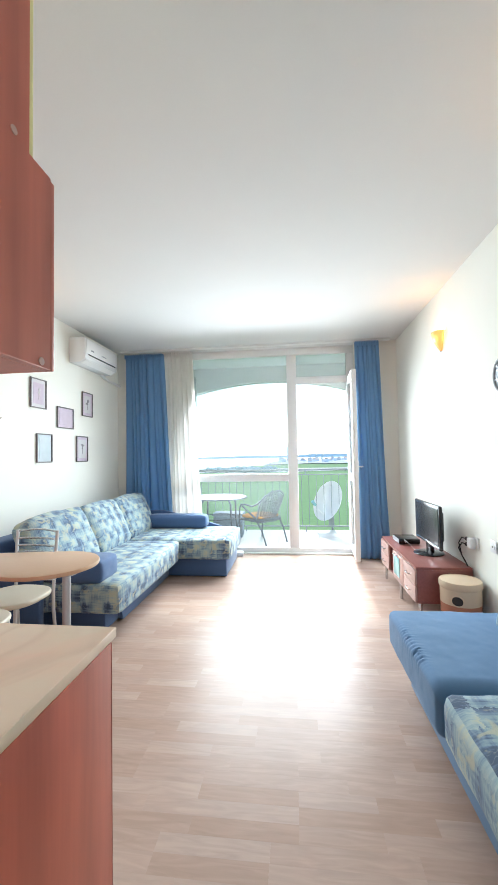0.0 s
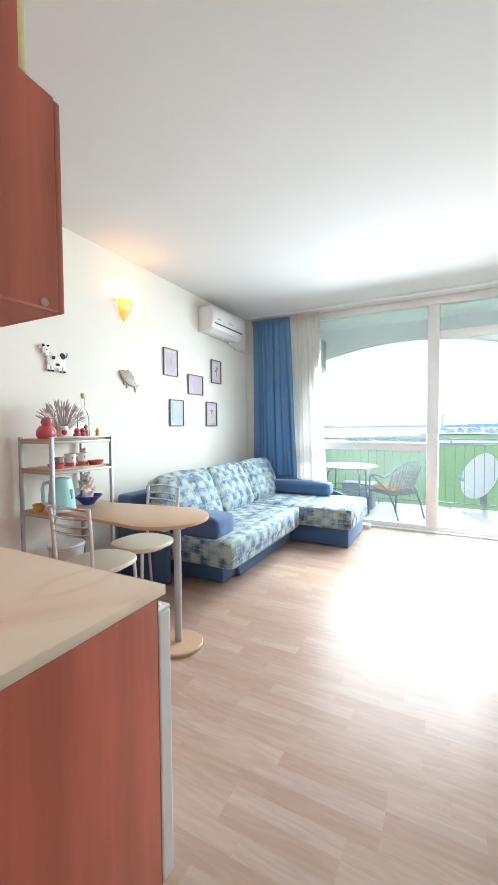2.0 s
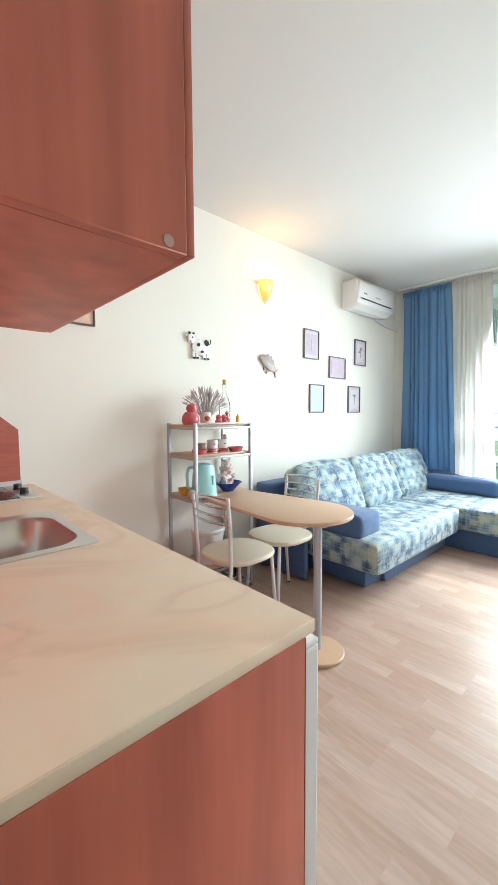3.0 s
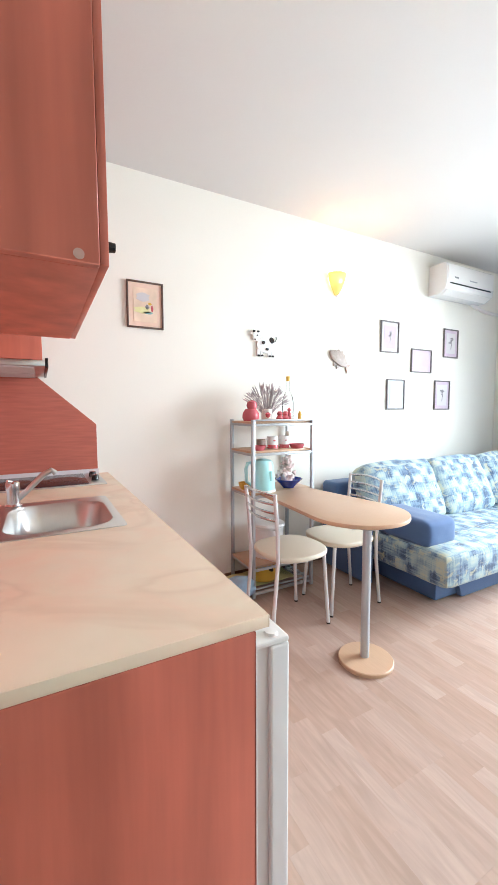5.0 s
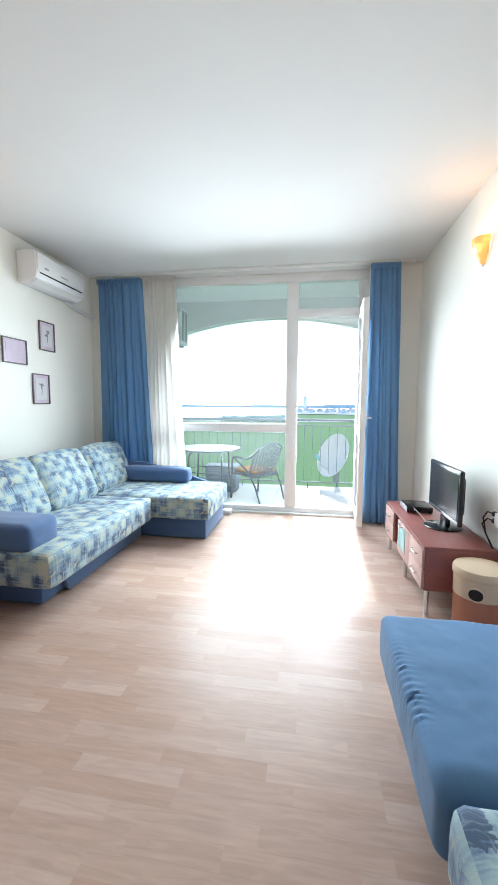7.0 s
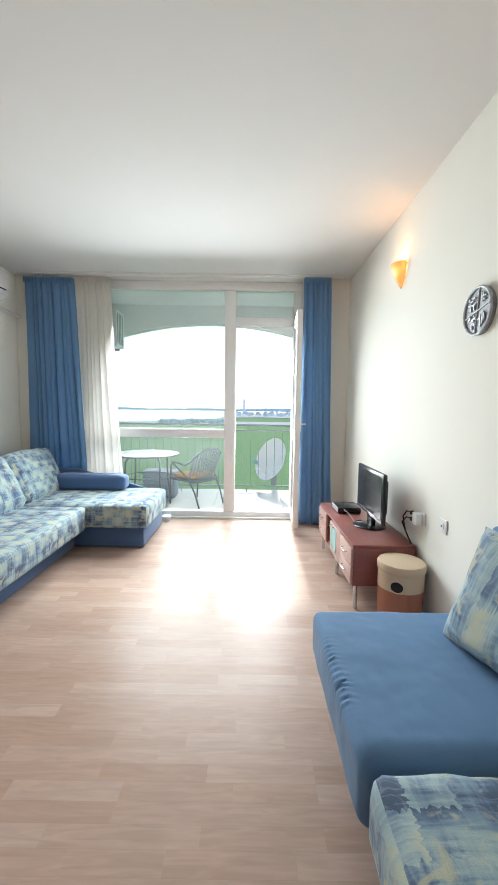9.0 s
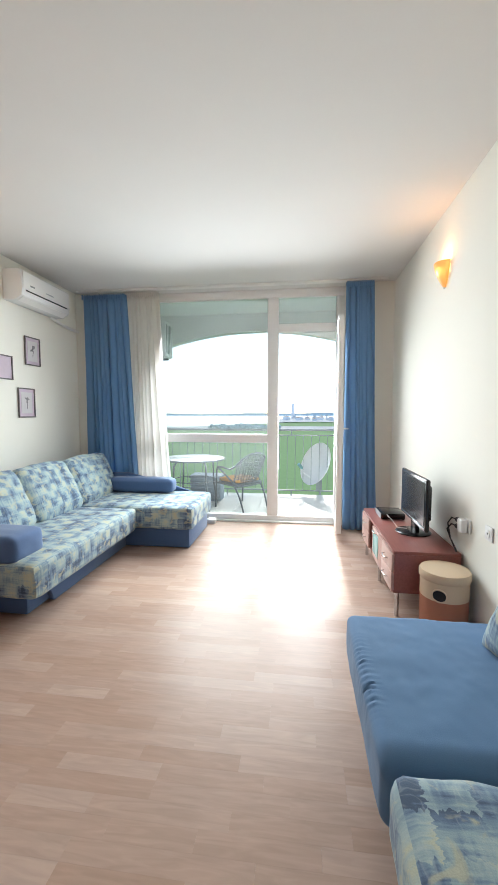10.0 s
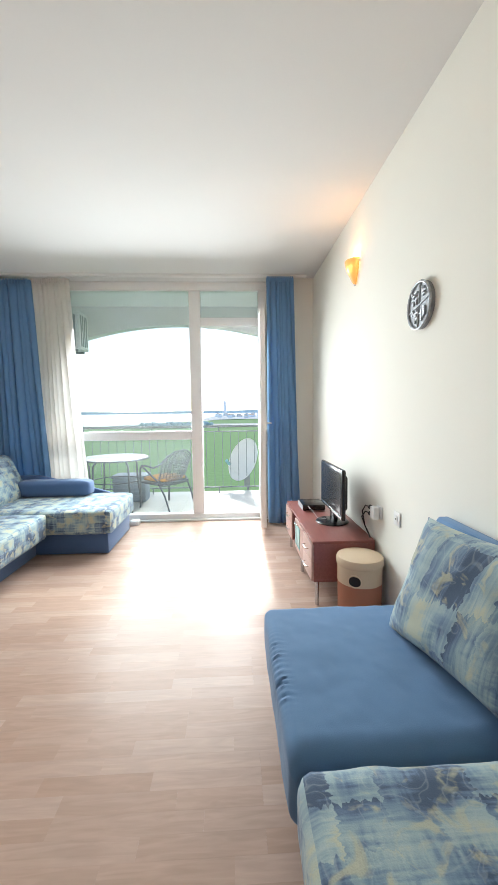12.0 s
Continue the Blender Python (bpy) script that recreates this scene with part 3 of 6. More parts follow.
def balcony_door():
    d = thing("door_1", (0.985, 5.61, 0), label="white plastic balcony door with glass, standing open", category="door", kind="structure")
    x0, x1, ya, yb = 0.962, 1.022, 4.965, 5.605
    s = lambda *a: part("door_frame", box(*a, 0.006), M_PVC, d)
    s(x0, x1, ya, ya + 0.095, 0.075, 2.40)
    s(x0, x1, yb - 0.095, yb, 0.075, 2.40)
    s(x0, x1, ya + 0.095, yb - 0.095, 2.305, 2.40)
    s(x0, x1, ya + 0.095, yb - 0.095, 0.075, 0.17)
    s(x0, x1, ya + 0.095, yb - 0.095, 1.02, 1.115)
    for z0, z1 in ((0.165, 1.025), (1.11, 2.31)):
        p = part("pane", box(0.989, 0.995, ya + 0.09, yb - 0.09, z0, z1), M_GLASS, d, "clear glass pane", smooth=False)
        p.visible_shadow = False
    h = part("door_handle", box(1.022, 1.032, ya + 0.033, ya + 0.062, 1.13, 1.28, 0.004), M_WHITE, d, "white lever handle")
    part("lever", tube([(1.03, ya + 0.047, 1.21), (1.07, ya + 0.047, 1.21), (1.078, ya + 0.055, 1.21), (1.078, ya + 0.16, 1.205)], 0.009), M_WHITE, h)
    for z in (0.3, 2.15):
        part("hinge", tube([(1.03, yb - 0.004, z), (1.03, yb - 0.004, z + 0.09)], 0.009), M_WHITE, d)
    d.matrix_basis = pose(0.985, 5.61, 0, 0, 0, -3)     # not quite square to the wall


window()
balcony_door()


# ---- curtains ----
def curtain(name, x0, x1, xb0, xb1, y, z0, z1, folds, depth, material, label, lift=None):
    """A hung cloth in folds, x0..x1 at the top and xb0..xb1 at the hem."""
    c = thing(name, ((x0 + x1) / 2, y, z1), label=label, category="curtain", group="window curtains")
    bm = bmesh.new()
    nu, nv = folds * 12, 30
    rows = []
    for j in range(nv + 1):
        f = j / nv
        z = z1 + (z0 - z1) * f
        a, b = x0 + (xb0 - x0) * f, x1 + (xb1 - x1) * f
        row = []
        for i in range(nu + 1):
            u = i / nu
            ph = (u + 0.035 * math.sin(u * 11 + folds) + 0.018 * math.sin(u * 23 + 2 * f)) * folds * 2 * math.pi + 0.5 * math.sin(3 * f + u * 9)
            amp = depth * (0.55 + 0.45 * f) * (0.80 + 0.55 * math.sin(u * 17 + folds + 1.5 * f))
            row.append(bm.verts.new((a + (b - a) * u + 0.012 * math.cos(ph) + 0.006 * math.sin(5 * f + u * 20), y + amp * math.sin(ph) + 0.01 * math.sin(4 * f + 3 * u), z)))
        rows.append(row)
    for A, B in zip(rows, rows[1:]):
        for i in range(nu):
            bm.faces.new((A[i], A[i + 1], B[i + 1], B[i]))
    cloth = part("cloth", bm, material, c)
    mod = cloth.modifiers.new("thick", "SOLIDIFY")
    mod.thickness = 0.003
    for k in range(folds * 2):
        x = x0 + (x1 - x0) * (k + 0.5) / (folds * 2)
        head = box(x - 0.008, x + 0.008, y - 0.030, y - 0.018, z1 - 0.055, z1 + 0.006, 0.003)
        part("heading_pleat", head, material, c)
    return c


curtain("curtain", -2.14, -1.585, -2.12, -1.44, 5.38, 0.02, 2.815, 9, 0.040, M_CURTAIN, "full-length blue curtain drawn aside behind the corner sofa")
curtain("sheer_curtain", -1.60, -1.19, -1.60, -1.02, 5.43, 0.02, 2.84, 8, 0.022, M_SHEER, "full-length translucent white sheer curtain, drawn aside")
curtain("curtain", 1.045, 1.345, 1.06, 1.43, 5.36, 0.02, 2.84, 7, 0.038, M_CURTAIN, "full-length blue curtain gathered beside the open balcony door")
rail = thing("curtain_rail", (-0.3, 5.40, 2.86), label="white ceiling-mounted double curtain rail", category="curtain rail")
part("track", box(-2.20, 1.50, 5.345, 5.375, 2.853, 2.874, 0.003), M_WHITE, rail)
part("track", box(-2.20, 1.50, 5.395, 5.42, 2.856, 2.874, 0.003), M_WHITE, rail)


# ---- corner sofa on the left wall ----
def corner_sofa():
    s = thing("corner_sofa", (-1.6, 4.0, 0), label="L-shaped corner sofa in navy velour and blue plaid upholstery", category="sofa")
    part("base", box(-2.20, -1.275, 3.10, 4.52, 0.012, 0.19, 0.012), M_NAVY, s)
    part("drawer_front", prism([(3.33, 0.006), (4.515, 0.006), (4.515, 0.195), (3.25, 0.195)], -1.275, -1.232, "x", 0.008), M_NAVY, s)
    part("chaise_base", box(-2.20, -0.562, 4.52, 5.29, 0.008, 0.21, 0.012), M_NAVY, s)
    part("seat_mattress", cushion(1.08, 1.52, 0.235, 0.042, 0.010, 22, 0.006, 1.0, pose(-1.62, 3.69, 0.310)), M_PLAID, s, "blue and straw plaid seat mattress")
    part("chaise_mattress", cushion(1.60, 0.86, 0.225, 0.034, 0.008, 22, 0.005, 2.0, pose(-1.31, 4.875, 0.322)), M_PLAID, s, "blue and straw plaid chaise mattress")
    part("backrest", box(-2.26, -2.06, 2.90, 5.30, 0.02, 0.72, 0.03, 3), M_NAVY, s)
    part("side_panel", box(-2.20, -1.66, 2.86, 2.915, 0.02, 0.60, 0.02, 3), M_NAVY, s)
    for i, (a, b) in enumerate(((2.97, 3.77), (3.77, 4.48), (4.48, 5.27))):
        part("back_cushion", cushion(0.20, b - a - 0.004, 0.50, 0.055, 0.028, 14, 0.007, 3.0 + i, pose(-1.825, (a + b) / 2, 0.635, 0, -25, 0)), M_PLAID, s, "plump plaid back cushion")
    part("armrest", cushion(0.80, 0.30, 0.18, 0.036, 0.010, 14, 0.004, 9.0, pose(-1.64, 3.10, 0.500)), M_NAVY, s, "navy velour block armrest")
    arc = [(-2.2, 0.02), (-0.66, 0.02), (-0.66, 0.40)] + [(-0.66 - 0.9 * math.sin(k / 10 * math.pi / 2), 0.40 + 0.245 * (1 - (1 - k / 10) ** 2)) for k in range(1, 11)] + [(-2.2, 0.645)]
    part("curved_end_panel", prism(arc, 5.292, 5.335, "y", 0.012), M_NAVY, s)
    part("bolster", cushion(0.80, 0.20, 0.17, 0.045, 0.008, 12, 0.003, 11.0, pose(-1.33, 5.17, 0.525)), M_NAVY, s, "navy velour bolster")


corner_sofa()


# ---- sofa bed on the right wall ----
def sofa_bed():
    s = thing("sofa_bed", (1.15, 1.7, 0), label="low sofa bed with a blue velour seat and plaid mattress", category="sofa")
    part("base", box(0.862, 1.535, 0.95, 2.55, 0.01, 0.222, 0.012), M_BLUE, s)
    m = cushion(0.80, 0.80, 0.206, 0.036, 0.006, 96, 0.0025, 21.0)
    m.transform(pose(1.158, 2.203, 0.329))
    for v in m.verts:      # gathers along the open upper edge, and the near end rolled down to the mattress
        p = v.co.copy()
        roll = max(0.0, 1 - (p.y - 1.803) / 0.09)
        if p.z > 0.30:
            p.z -= 0.035 * roll * roll
        w = max(0.0, 1 - abs(p.x - 0.776) / 0.05) * max(0.0, min(1.0, (p.z - 0.30) / 0.08)) * max(0.0, 1 - abs(p.y - 2.18) / 0.30)
        if w > 0:
            ph = p.y * 230 + 30 * (p.x - 0.76) + 7.0 * noise.noise(Vector((p.y * 11, p.x * 5, 1.0)))
            amp = 0.0058 * w * (0.25 + 1.5 * abs(noise.noise(Vector((p.y * 14, 4.0, 2.0)))))
            p += Vector((-0.5, 0, 0.8)) * amp * math.sin(ph)
        v.co = p
    part("seat", m, M_BLUE, s, "blue velour seat with a gathered edge")
    part("mattress", cushion(0.78, 0.86, 0.205, 0.045, 0.008, 22, 0.004, 22.0, pose(1.160, 1.370, 0.330)), M_PLAID_B, s, "blue, grey and straw patterned mattress")
    part("backrest", prism([(0.98, 0.02), (2.56, 0.02), (2.58, 0.80), (2.54, 0.86), (0.98, 0.86)], 1.535, 1.592, "x", 0.015), M_BLUE, s)


sofa_bed()
pil = thing("cushion", (1.40, 2.05, 0.44), label="large patterned cushion leaning on the sofa bed's back", category="cushion")
part("cover", pillow(0.68, 0.50, 0.17, 0.006, 31.0, pose(1.418, 2.115, 0.668, -4, 24, 7)), M_PLAID_B, pil)


# ---- television unit ----
def tv_unit():
    s = thing("tv_unit", (1.37, 3.98, 0), label="low mahogany television cabinet on steel legs", category="cabinet")
    x0, x1, y0, y1, z0, z1 = 1.165, 1.585, 3.405, 4.61, 0.17, 0.455
    part("top_panel", box(x0 - 0.006, x1, y0, y1, z1 - 0.022, z1, 0.003), M_TVWOOD, s)
    part("bottom_panel", box(x0, x1, y0, y1, z0, z0 + 0.02, 0.002), M_TVWOOD, s)
    for y in (y0, y1 - 0.02):
        part("side_panel", box(x0 + 0.002, x1, y, y + 0.02, z0 + 0.02, z1 - 0.022, 0.001), M_TVWOOD, s)
    for y in (3.72, 4.26):
        part("partition", box(x0 + 0.004, x1, y, y + 0.018, z0 + 0.02, z1 - 0.022), M_TVWOOD, s)
    part("back_panel", box(x1 - 0.008, x1 - 0.002, y0 + 0.02, y1 - 0.02, z0 + 0.02, z1 - 0.022), M_TVWOOD, s)
    for ya, yb in ((y0 + 0.004, 3.73), (4.27, y1 - 0.004)):
        for za, zb in ((z0 + 0.006, 0.303), (0.308, z1 - 0.026)):
            dr = part("drawer", box(x0 - 0.016, x0 + 0.002, ya, yb, za, zb, 0.003), M_MAHO_PALE, s, "reddish drawer front, paled for reflected light")
            yc, zc = (ya + yb) / 2, (za + zb) / 2
            part("handle", tube([(x0 - 0.014, yc - 0.055, zc), (x0 - 0.036, yc - 0.045, zc), (x0 - 0.04, yc, zc), (x0 - 0.036, yc + 0.045, zc), (x0 - 0.014, yc + 0.055, zc)], 0.004, 8), M_CHROME, dr)
    fl = part("flap_door", box(x0 - 0.014, x0 + 0.002, 3.74, 4.10, z0 + 0.006, z1 - 0.026, 0.003), M_MAHO_PALE, s, "reddish flap with a pale glass inset")
    part("glass_inset", box(x0 - 0.018, x0 - 0.0145, 3.86, 4.06, 0.225, 0.40, 0.001), M_TEAL, fl, "frosted teal glass")
    part("handle", tube([(x0 - 0.012, 4.03, 0.41), (x0 - 0.034, 4.02, 0.412), (x0 - 0.036, 3.98, 0.412), (x0 - 0.034, 3.94, 0.412), (x0 - 0.012, 3.93, 0.41)], 0.004, 8), M_CHROME, fl)
    for x, y in ((x0 + 0.03, y0 + 0.03), (x0 + 0.03, 3.99), (x0 + 0.03, y1 - 0.03), (x1 - 0.03, y0 + 0.03), (x1 - 0.03, y1 - 0.03)):
        part("leg", tube([(x, y, 0.0), (x, y, z0 + 0.001)], 0.014, 14), M_CHROME, s, "round steel leg")


tv_unit()


def television():
    s = thing("television", (1.41, 3.86, 0.455), label="small black flat-screen television on a round foot", category="television")
    part("cabinet", box(1.395, 1.425, 3.54, 4.18, 0.545, 0.915, 0.012, 3), M_BLACK, s)
    part("back_bulge", box(1.42, 1.465, 3.62, 4.10, 0.60, 0.86, 0.02, 3), M_BLACK, s)
    part("screen", box(1.3915, 1.3965, 3.565, 4.155, 0.585, 0.888), M_SCREEN, s, "dark glossy screen")
    part("bezel_strip", box(1.3925, 1.3965, 3.56, 4.16, 0.553, 0.575, 0.001), M_CHROME, s, "silver trim strip")
    part("neck", box(1.405, 1.44, 3.80, 3.92, 0.47, 0.57, 0.008), M_BLACK, s)
    part("foot", lathe([(0, 0), (0.125, 0), (0.13, 0.006), (0.12, 0.014), (0.04, 0.022), (0, 0.022)], (1.41, 3.86, 0.456), 32), M_BLACK, s, "glossy black round foot")


television()
dec = thing("set_top_box", (1.34, 4.33, 0.455), label="flat black set-top box on the television cabinet", category="set-top box")
part("case", box(1.24, 1.44, 4.20, 4.44, 0.462, 0.508, 0.004), M_BLACK, dec)
part("front_panel", box(1.2365, 1.2405, 4.205, 4.435, 0.464, 0.505), M_PEWTER, dec)
for x, y in ((1.255, 4.215), (1.425, 4.215), (1.255, 4.425), (1.425, 4.425)):
    part("foot", box(x - 0.01, x + 0.01, y - 0.01, y + 0.01, 0.456, 0.463), M_RUBBER, dec)
wire = thing("television_cable", (1.36, 4.1, 0.456), label="loose pale cable beside the television foot", category="cable")
part("lead", tube([(1.30, 4.20, 0.475), (1.27, 4.12, 0.52), (1.29, 4.02, 0.50), (1.31, 3.93, 0.468), (1.36, 3.86, 0.483)], 0.0026, 8), M_MOUNT, wire)


def ottoman():
    c = (1.428, 3.25, 0.0)
    s = thing("pouffe", c, label="round tan and terracotta felt cat pouffe with a hole", category="pouffe")
    part("lower_body", lathe([(0, 0.012), (0.128, 0.012), (0.136, 0.03), (0.138, 0.252), (0, 0.252)], c, 40), M_RUST, s, "terracotta felt lower half")
    part("upper_body", lathe([(0.136, 0.251), (0.1395, 0.253), (0.1395, 0.37), (0, 0.37)], c, 40), M_TAN, s, "tan felt upper half")
    part("lid", lathe([(0, 0.362), (0.143, 0.362), (0.147, 0.37), (0.147, 0.402), (0.141, 0.413), (0.08, 0.420), (0, 0.421)], c, 40), M_TAN, s, "padded tan lid")
    a = radians(240)
    d = Vector((math.cos(a), math.sin(a), 0))
    p = Vector(c) + d * 0.1405 + Vector((0, 0, 0.292))
    right = Vector((-d.y, d.x, 0))
    ring = [p + (right * math.cos(k * math.pi / 12) + Vector((0, 0, 1)) * math.sin(k * math.pi / 12)) * 0.037 - d * 0.006 * math.cos(k * math.pi / 12) ** 2 for k in range(24)]
    part("hole_rim", tube(ring, 0.005, 8, True), M_TAN, s)
    # no real opening: a solid plug, its near-black colour gives the inner shade
    part("hole", tube([p - d * 0.02, p + d * 0.001], 0.036, 24), M_DARK, s, "near-black round plug painted as the shaded entrance hole")
    for k in range(4):
        b = radians(45 + 90 * k)
        part("foot", tube([(c[0] + 0.10 * math.cos(b), c[1] + 0.10 * math.sin(b), 0.0), (c[0] + 0.10 * math.cos(b), c[1] + 0.10 * math.sin(b), 0.014)], 0.015, 12), M_RUBBER, s)


ottoman()


def socket(y, z, label):
    s = thing("wall_socket", (XR, y, z), label=label, category="socket")
    part("plate", box(XR - 0.010, XR - 0.0005, y - 0.042, y + 0.042, z - 0.042, z + 0.042, 0.004), M_WHITE, s)
    part("insert", tube([(XR - 0.014, y, z), (XR - 0.009, y, z)], 0.021, 20), M_WHITE, s)
    return s


s1 = socket(3.355, 0.66, "white wall socket with a plug-in adapter")
s2 = socket(3.085, 0.692, "white wall socket with a small aerial hole")
part("hole", tube([(XR - 0.0155, 3.085, 0.692), (XR - 0.0135, 3.085, 0.692)], 0.006, 12), M_BLACK, s2)
adp = thing("plug_adapter", (XR - 0.04, 3.36, 0.655), label="white double plug adapter in the socket", category="adapter")
part("block", box(XR - 0.055, XR - 0.0145, 3.335, 3.400, 0.615, 0.695, 0.006, 3), M_WHITE, adp)
for z in (0.675, 0.632):
    part("plug", tube([(XR - 0.036, 3.400, z), (XR - 0.036, 3.445, z)], 0.016, 12), M_RUBBER, adp, "black plug")
for k, z in enumerate((0.675, 0.632)):
    cb = thing("power_cable", (XR - 0.055, 3.46, 0.46), label="black power cable running down to the television cabinet", category="cable", group="television power cables")
    part("lead", tube([(XR - 0.036, 3.445, z), (XR - 0.050, 3.50, z - 0.002), (XR - 0.06, 3.535 + 0.01 * k, z - 0.05), (XR - 0.05, 3.51, 0.53), (XR - 0.035, 3.46 + 0.01 * k, 0.475), (XR - 0.035, 3.44 + 0.01 * k, 0.459)], 0.0045, 8), M_RUBBER, cb)


def plaque_clock():
    c = Vector((XR - 0.02, 2.84, 1.863))
    s = thing("wall_clock", tuple(c), label="round cast pewter wall plate divided in four reliefs", category="wall plate")
    bm = bmesh.new()
    lathe([(0, 0), (0.118, 0), (0.118, 0.02), (0, 0.02)], (0, 0, 0), 48, bm)
    bm.transform(Matrix.Translation(c + Vector((0.0195, 0, 0))) @ pose(0, 0, 0, 0, -90, 0))
    part("plate", bm, M_PEWTER_D, s)
    ring = [c + Vector((-0.004, 0.115 * math.cos(k * math.pi / 24), 0.115 * math.sin(k * math.pi / 24))) for k in range(48)]
    part("rim", tube(ring, 0.007, 8, True), M_PEWTER, s, "raised pewter rim")
    part("cross_bar", tube([c + Vector((-0.003, -0.11, 0.025)), c + Vector((-0.003, 0.11, -0.025))], 0.004, 8), M_PEWTER, s)
    part("cross_bar", tube([c + Vector((-0.003, 0.012, -0.112)), c + Vector((-0.003, -0.012, 0.112))], 0.004, 8), M_PEWTER, s)
    rnd = random.Random(5)
    for qy, qz in ((-1, 1), (1, 1), (-1, -1), (1, -1)):
        rel = bmesh.new()
        for k in range(7):
            y, z = qy * rnd.uniform(0.02, 0.066), qz * rnd.uniform(0.025, 0.07)
            hy, hz = rnd.choice(((0.005, 0.016), (0.016, 0.005), (0.009, 0.009), (0.004, 0.022)))
            box(c.x - 0.007 - 0.001 * k * 0.5, c.x, c.y + y - hy, c.y + y + hy, c.z + z - hz, c.z + z + hz, 0.002, 1, bm=rel)
        part("relief", rel, M_PEWTER, s)


plaque_clock()


def sconce(side, y, z0, z1, bulb_w):
    """A half-cone alabaster shade on the wall; side is +1 for the right wall, -1 for the left."""
    xw = XR if side > 0 else XL
    s = thing("wall_lamp", (xw, y, z0), label="lit alabaster half-cone wall lamp with a warm glow", category="wall lamp", group="wall lamps")
    bm = bmesh.new()
    prof = [(0.010, 0.0), (0.030, 0.03), (0.054, 0.085), (0.074, 0.15), (0.082, 0.19), (0.083, 0.205)]
    k = (z1 - z0) / 0.205
    rings = []
    for r, z in prof:
        rings.append([bm.verts.new((xw - side * (0.006 + 1.0 * r * math.sin(a * math.pi / 16)), y + 1.05 * r * math.cos(a * math.pi / 16), z0 + z * k)) for a in range(17)])
    for A, B in zip(rings, rings[1:]):
        for i in range(16):
            bm.faces.new((A[i], A[i + 1], B[i + 1], B[i]))
    sh = part("shade", bm, M_SHADE, s, "glowing alabaster shade")
    sh.modifiers.new("thick", "SOLIDIFY").thickness = 0.004
    part("back_plate", box(min(xw, xw - side * 0.006), max(xw, xw - side * 0.006), y - 0.05, y + 0.05, z0 + 0.06, z1 - 0.02, 0.002), M_WHITE, s)
    for dy in (-0.082, 0.082):
        part("clip", box(min(xw - side * 0.001, xw - side * 0.014), max(xw - side * 0.001, xw - side * 0.014), y + dy - 0.008, y + dy + 0.008, z1 - 0.03, z1 - 0.016, 0.002), M_CHROME, s)
    part("finial", lathe([(0, -0.012), (0.008, -0.006), (0.008, 0.004), (0, 0.006)], (xw - side * 0.012, y, z0), 12), M_CHROME, s)
    bp = (xw - side * 0.05, y, z1 - 0.055)
    part("bulb", lathe([(0, -0.035), (0.016, -0.03), (0.024, -0.005), (0.020, 0.018), (0, 0.03)], bp, 16), M_BULB, s, "glowing warm bulb")
    lamp = new("lamp_glow", bpy.data.lights.new("lamp_glow", "POINT"))
    lamp.data.energy, lamp.data.color, lamp.data.shadow_soft_size = bulb_w, (1.0, 0.48, 0.18), 0.02
    lamp.location = (xw - side * 0.055, y, z1 + 0.005)
    return s


sconce(1, 3.90, 2.30, 2.475, 1.5)
sconce(-1, 3.05, 2.305, 2.485, 1.5)
sconce(1, 1.62, 2.30, 2.475, 1.5)


def air_conditioner():
    s = thing("air_conditioner", (XL, 4.63, 2.46), label="white wall-mounted split air conditioner", category="air conditioner")
    y0, y1 = 4.25, 5.02
    body = prism([(XL + 0.001, 2.455), (XL + 0.12, 2.455), (XL + 0.195, 2.50), (XL + 0.205, 2.56), (XL + 0.195, 2.735), (XL + 0.17, 2.748), (XL + 0.001, 2.748)], y0, y1, "y", 0.008)
    part("housing", body, M_ENAMEL, s)
    part("front_flap", box(XL + 0.2, XL + 0.209, y0 + 0.015, y1 - 0.015, 2.565, 2.725, 0.004), M_WHITE, s)
    part("outlet_slot", box(XL + 0.196, XL + 0.2075, y0 + 0.05, y1 - 0.06, 2.545, 2.556), M_BLACK, s, "dark air outlet slot")
    part("louvre", prism([(XL + 0.13, 2.453), (XL + 0.19, 2.488), (XL + 0.187, 2.494), (XL + 0.127, 2.459)], y0 + 0.03, y1 - 0.03, "y"), M_WHITE, s)
    part("display", box(XL + 0.2085, XL + 0.2105, 4.36, 4.42, 2.60, 2.615), M_PEWTER_D, s)
    part("display", box(XL + 0.2085, XL + 0.2105, 4.60, 4.72, 2.60, 2.612), M_PEWTER, s)
    part("drain_pipe", tube([(XL + 0.03, y1 - 0.10, 2.46), (XL + 0.03, y1 + 0.02, 2.43), (XL + 0.03, y1 + 0.15, 2.41), (XL + 0.03, YW - 0.01, 2.40)], 0.018, 10), M_WHITE, s, "white lagged pipe")


air_conditioner()


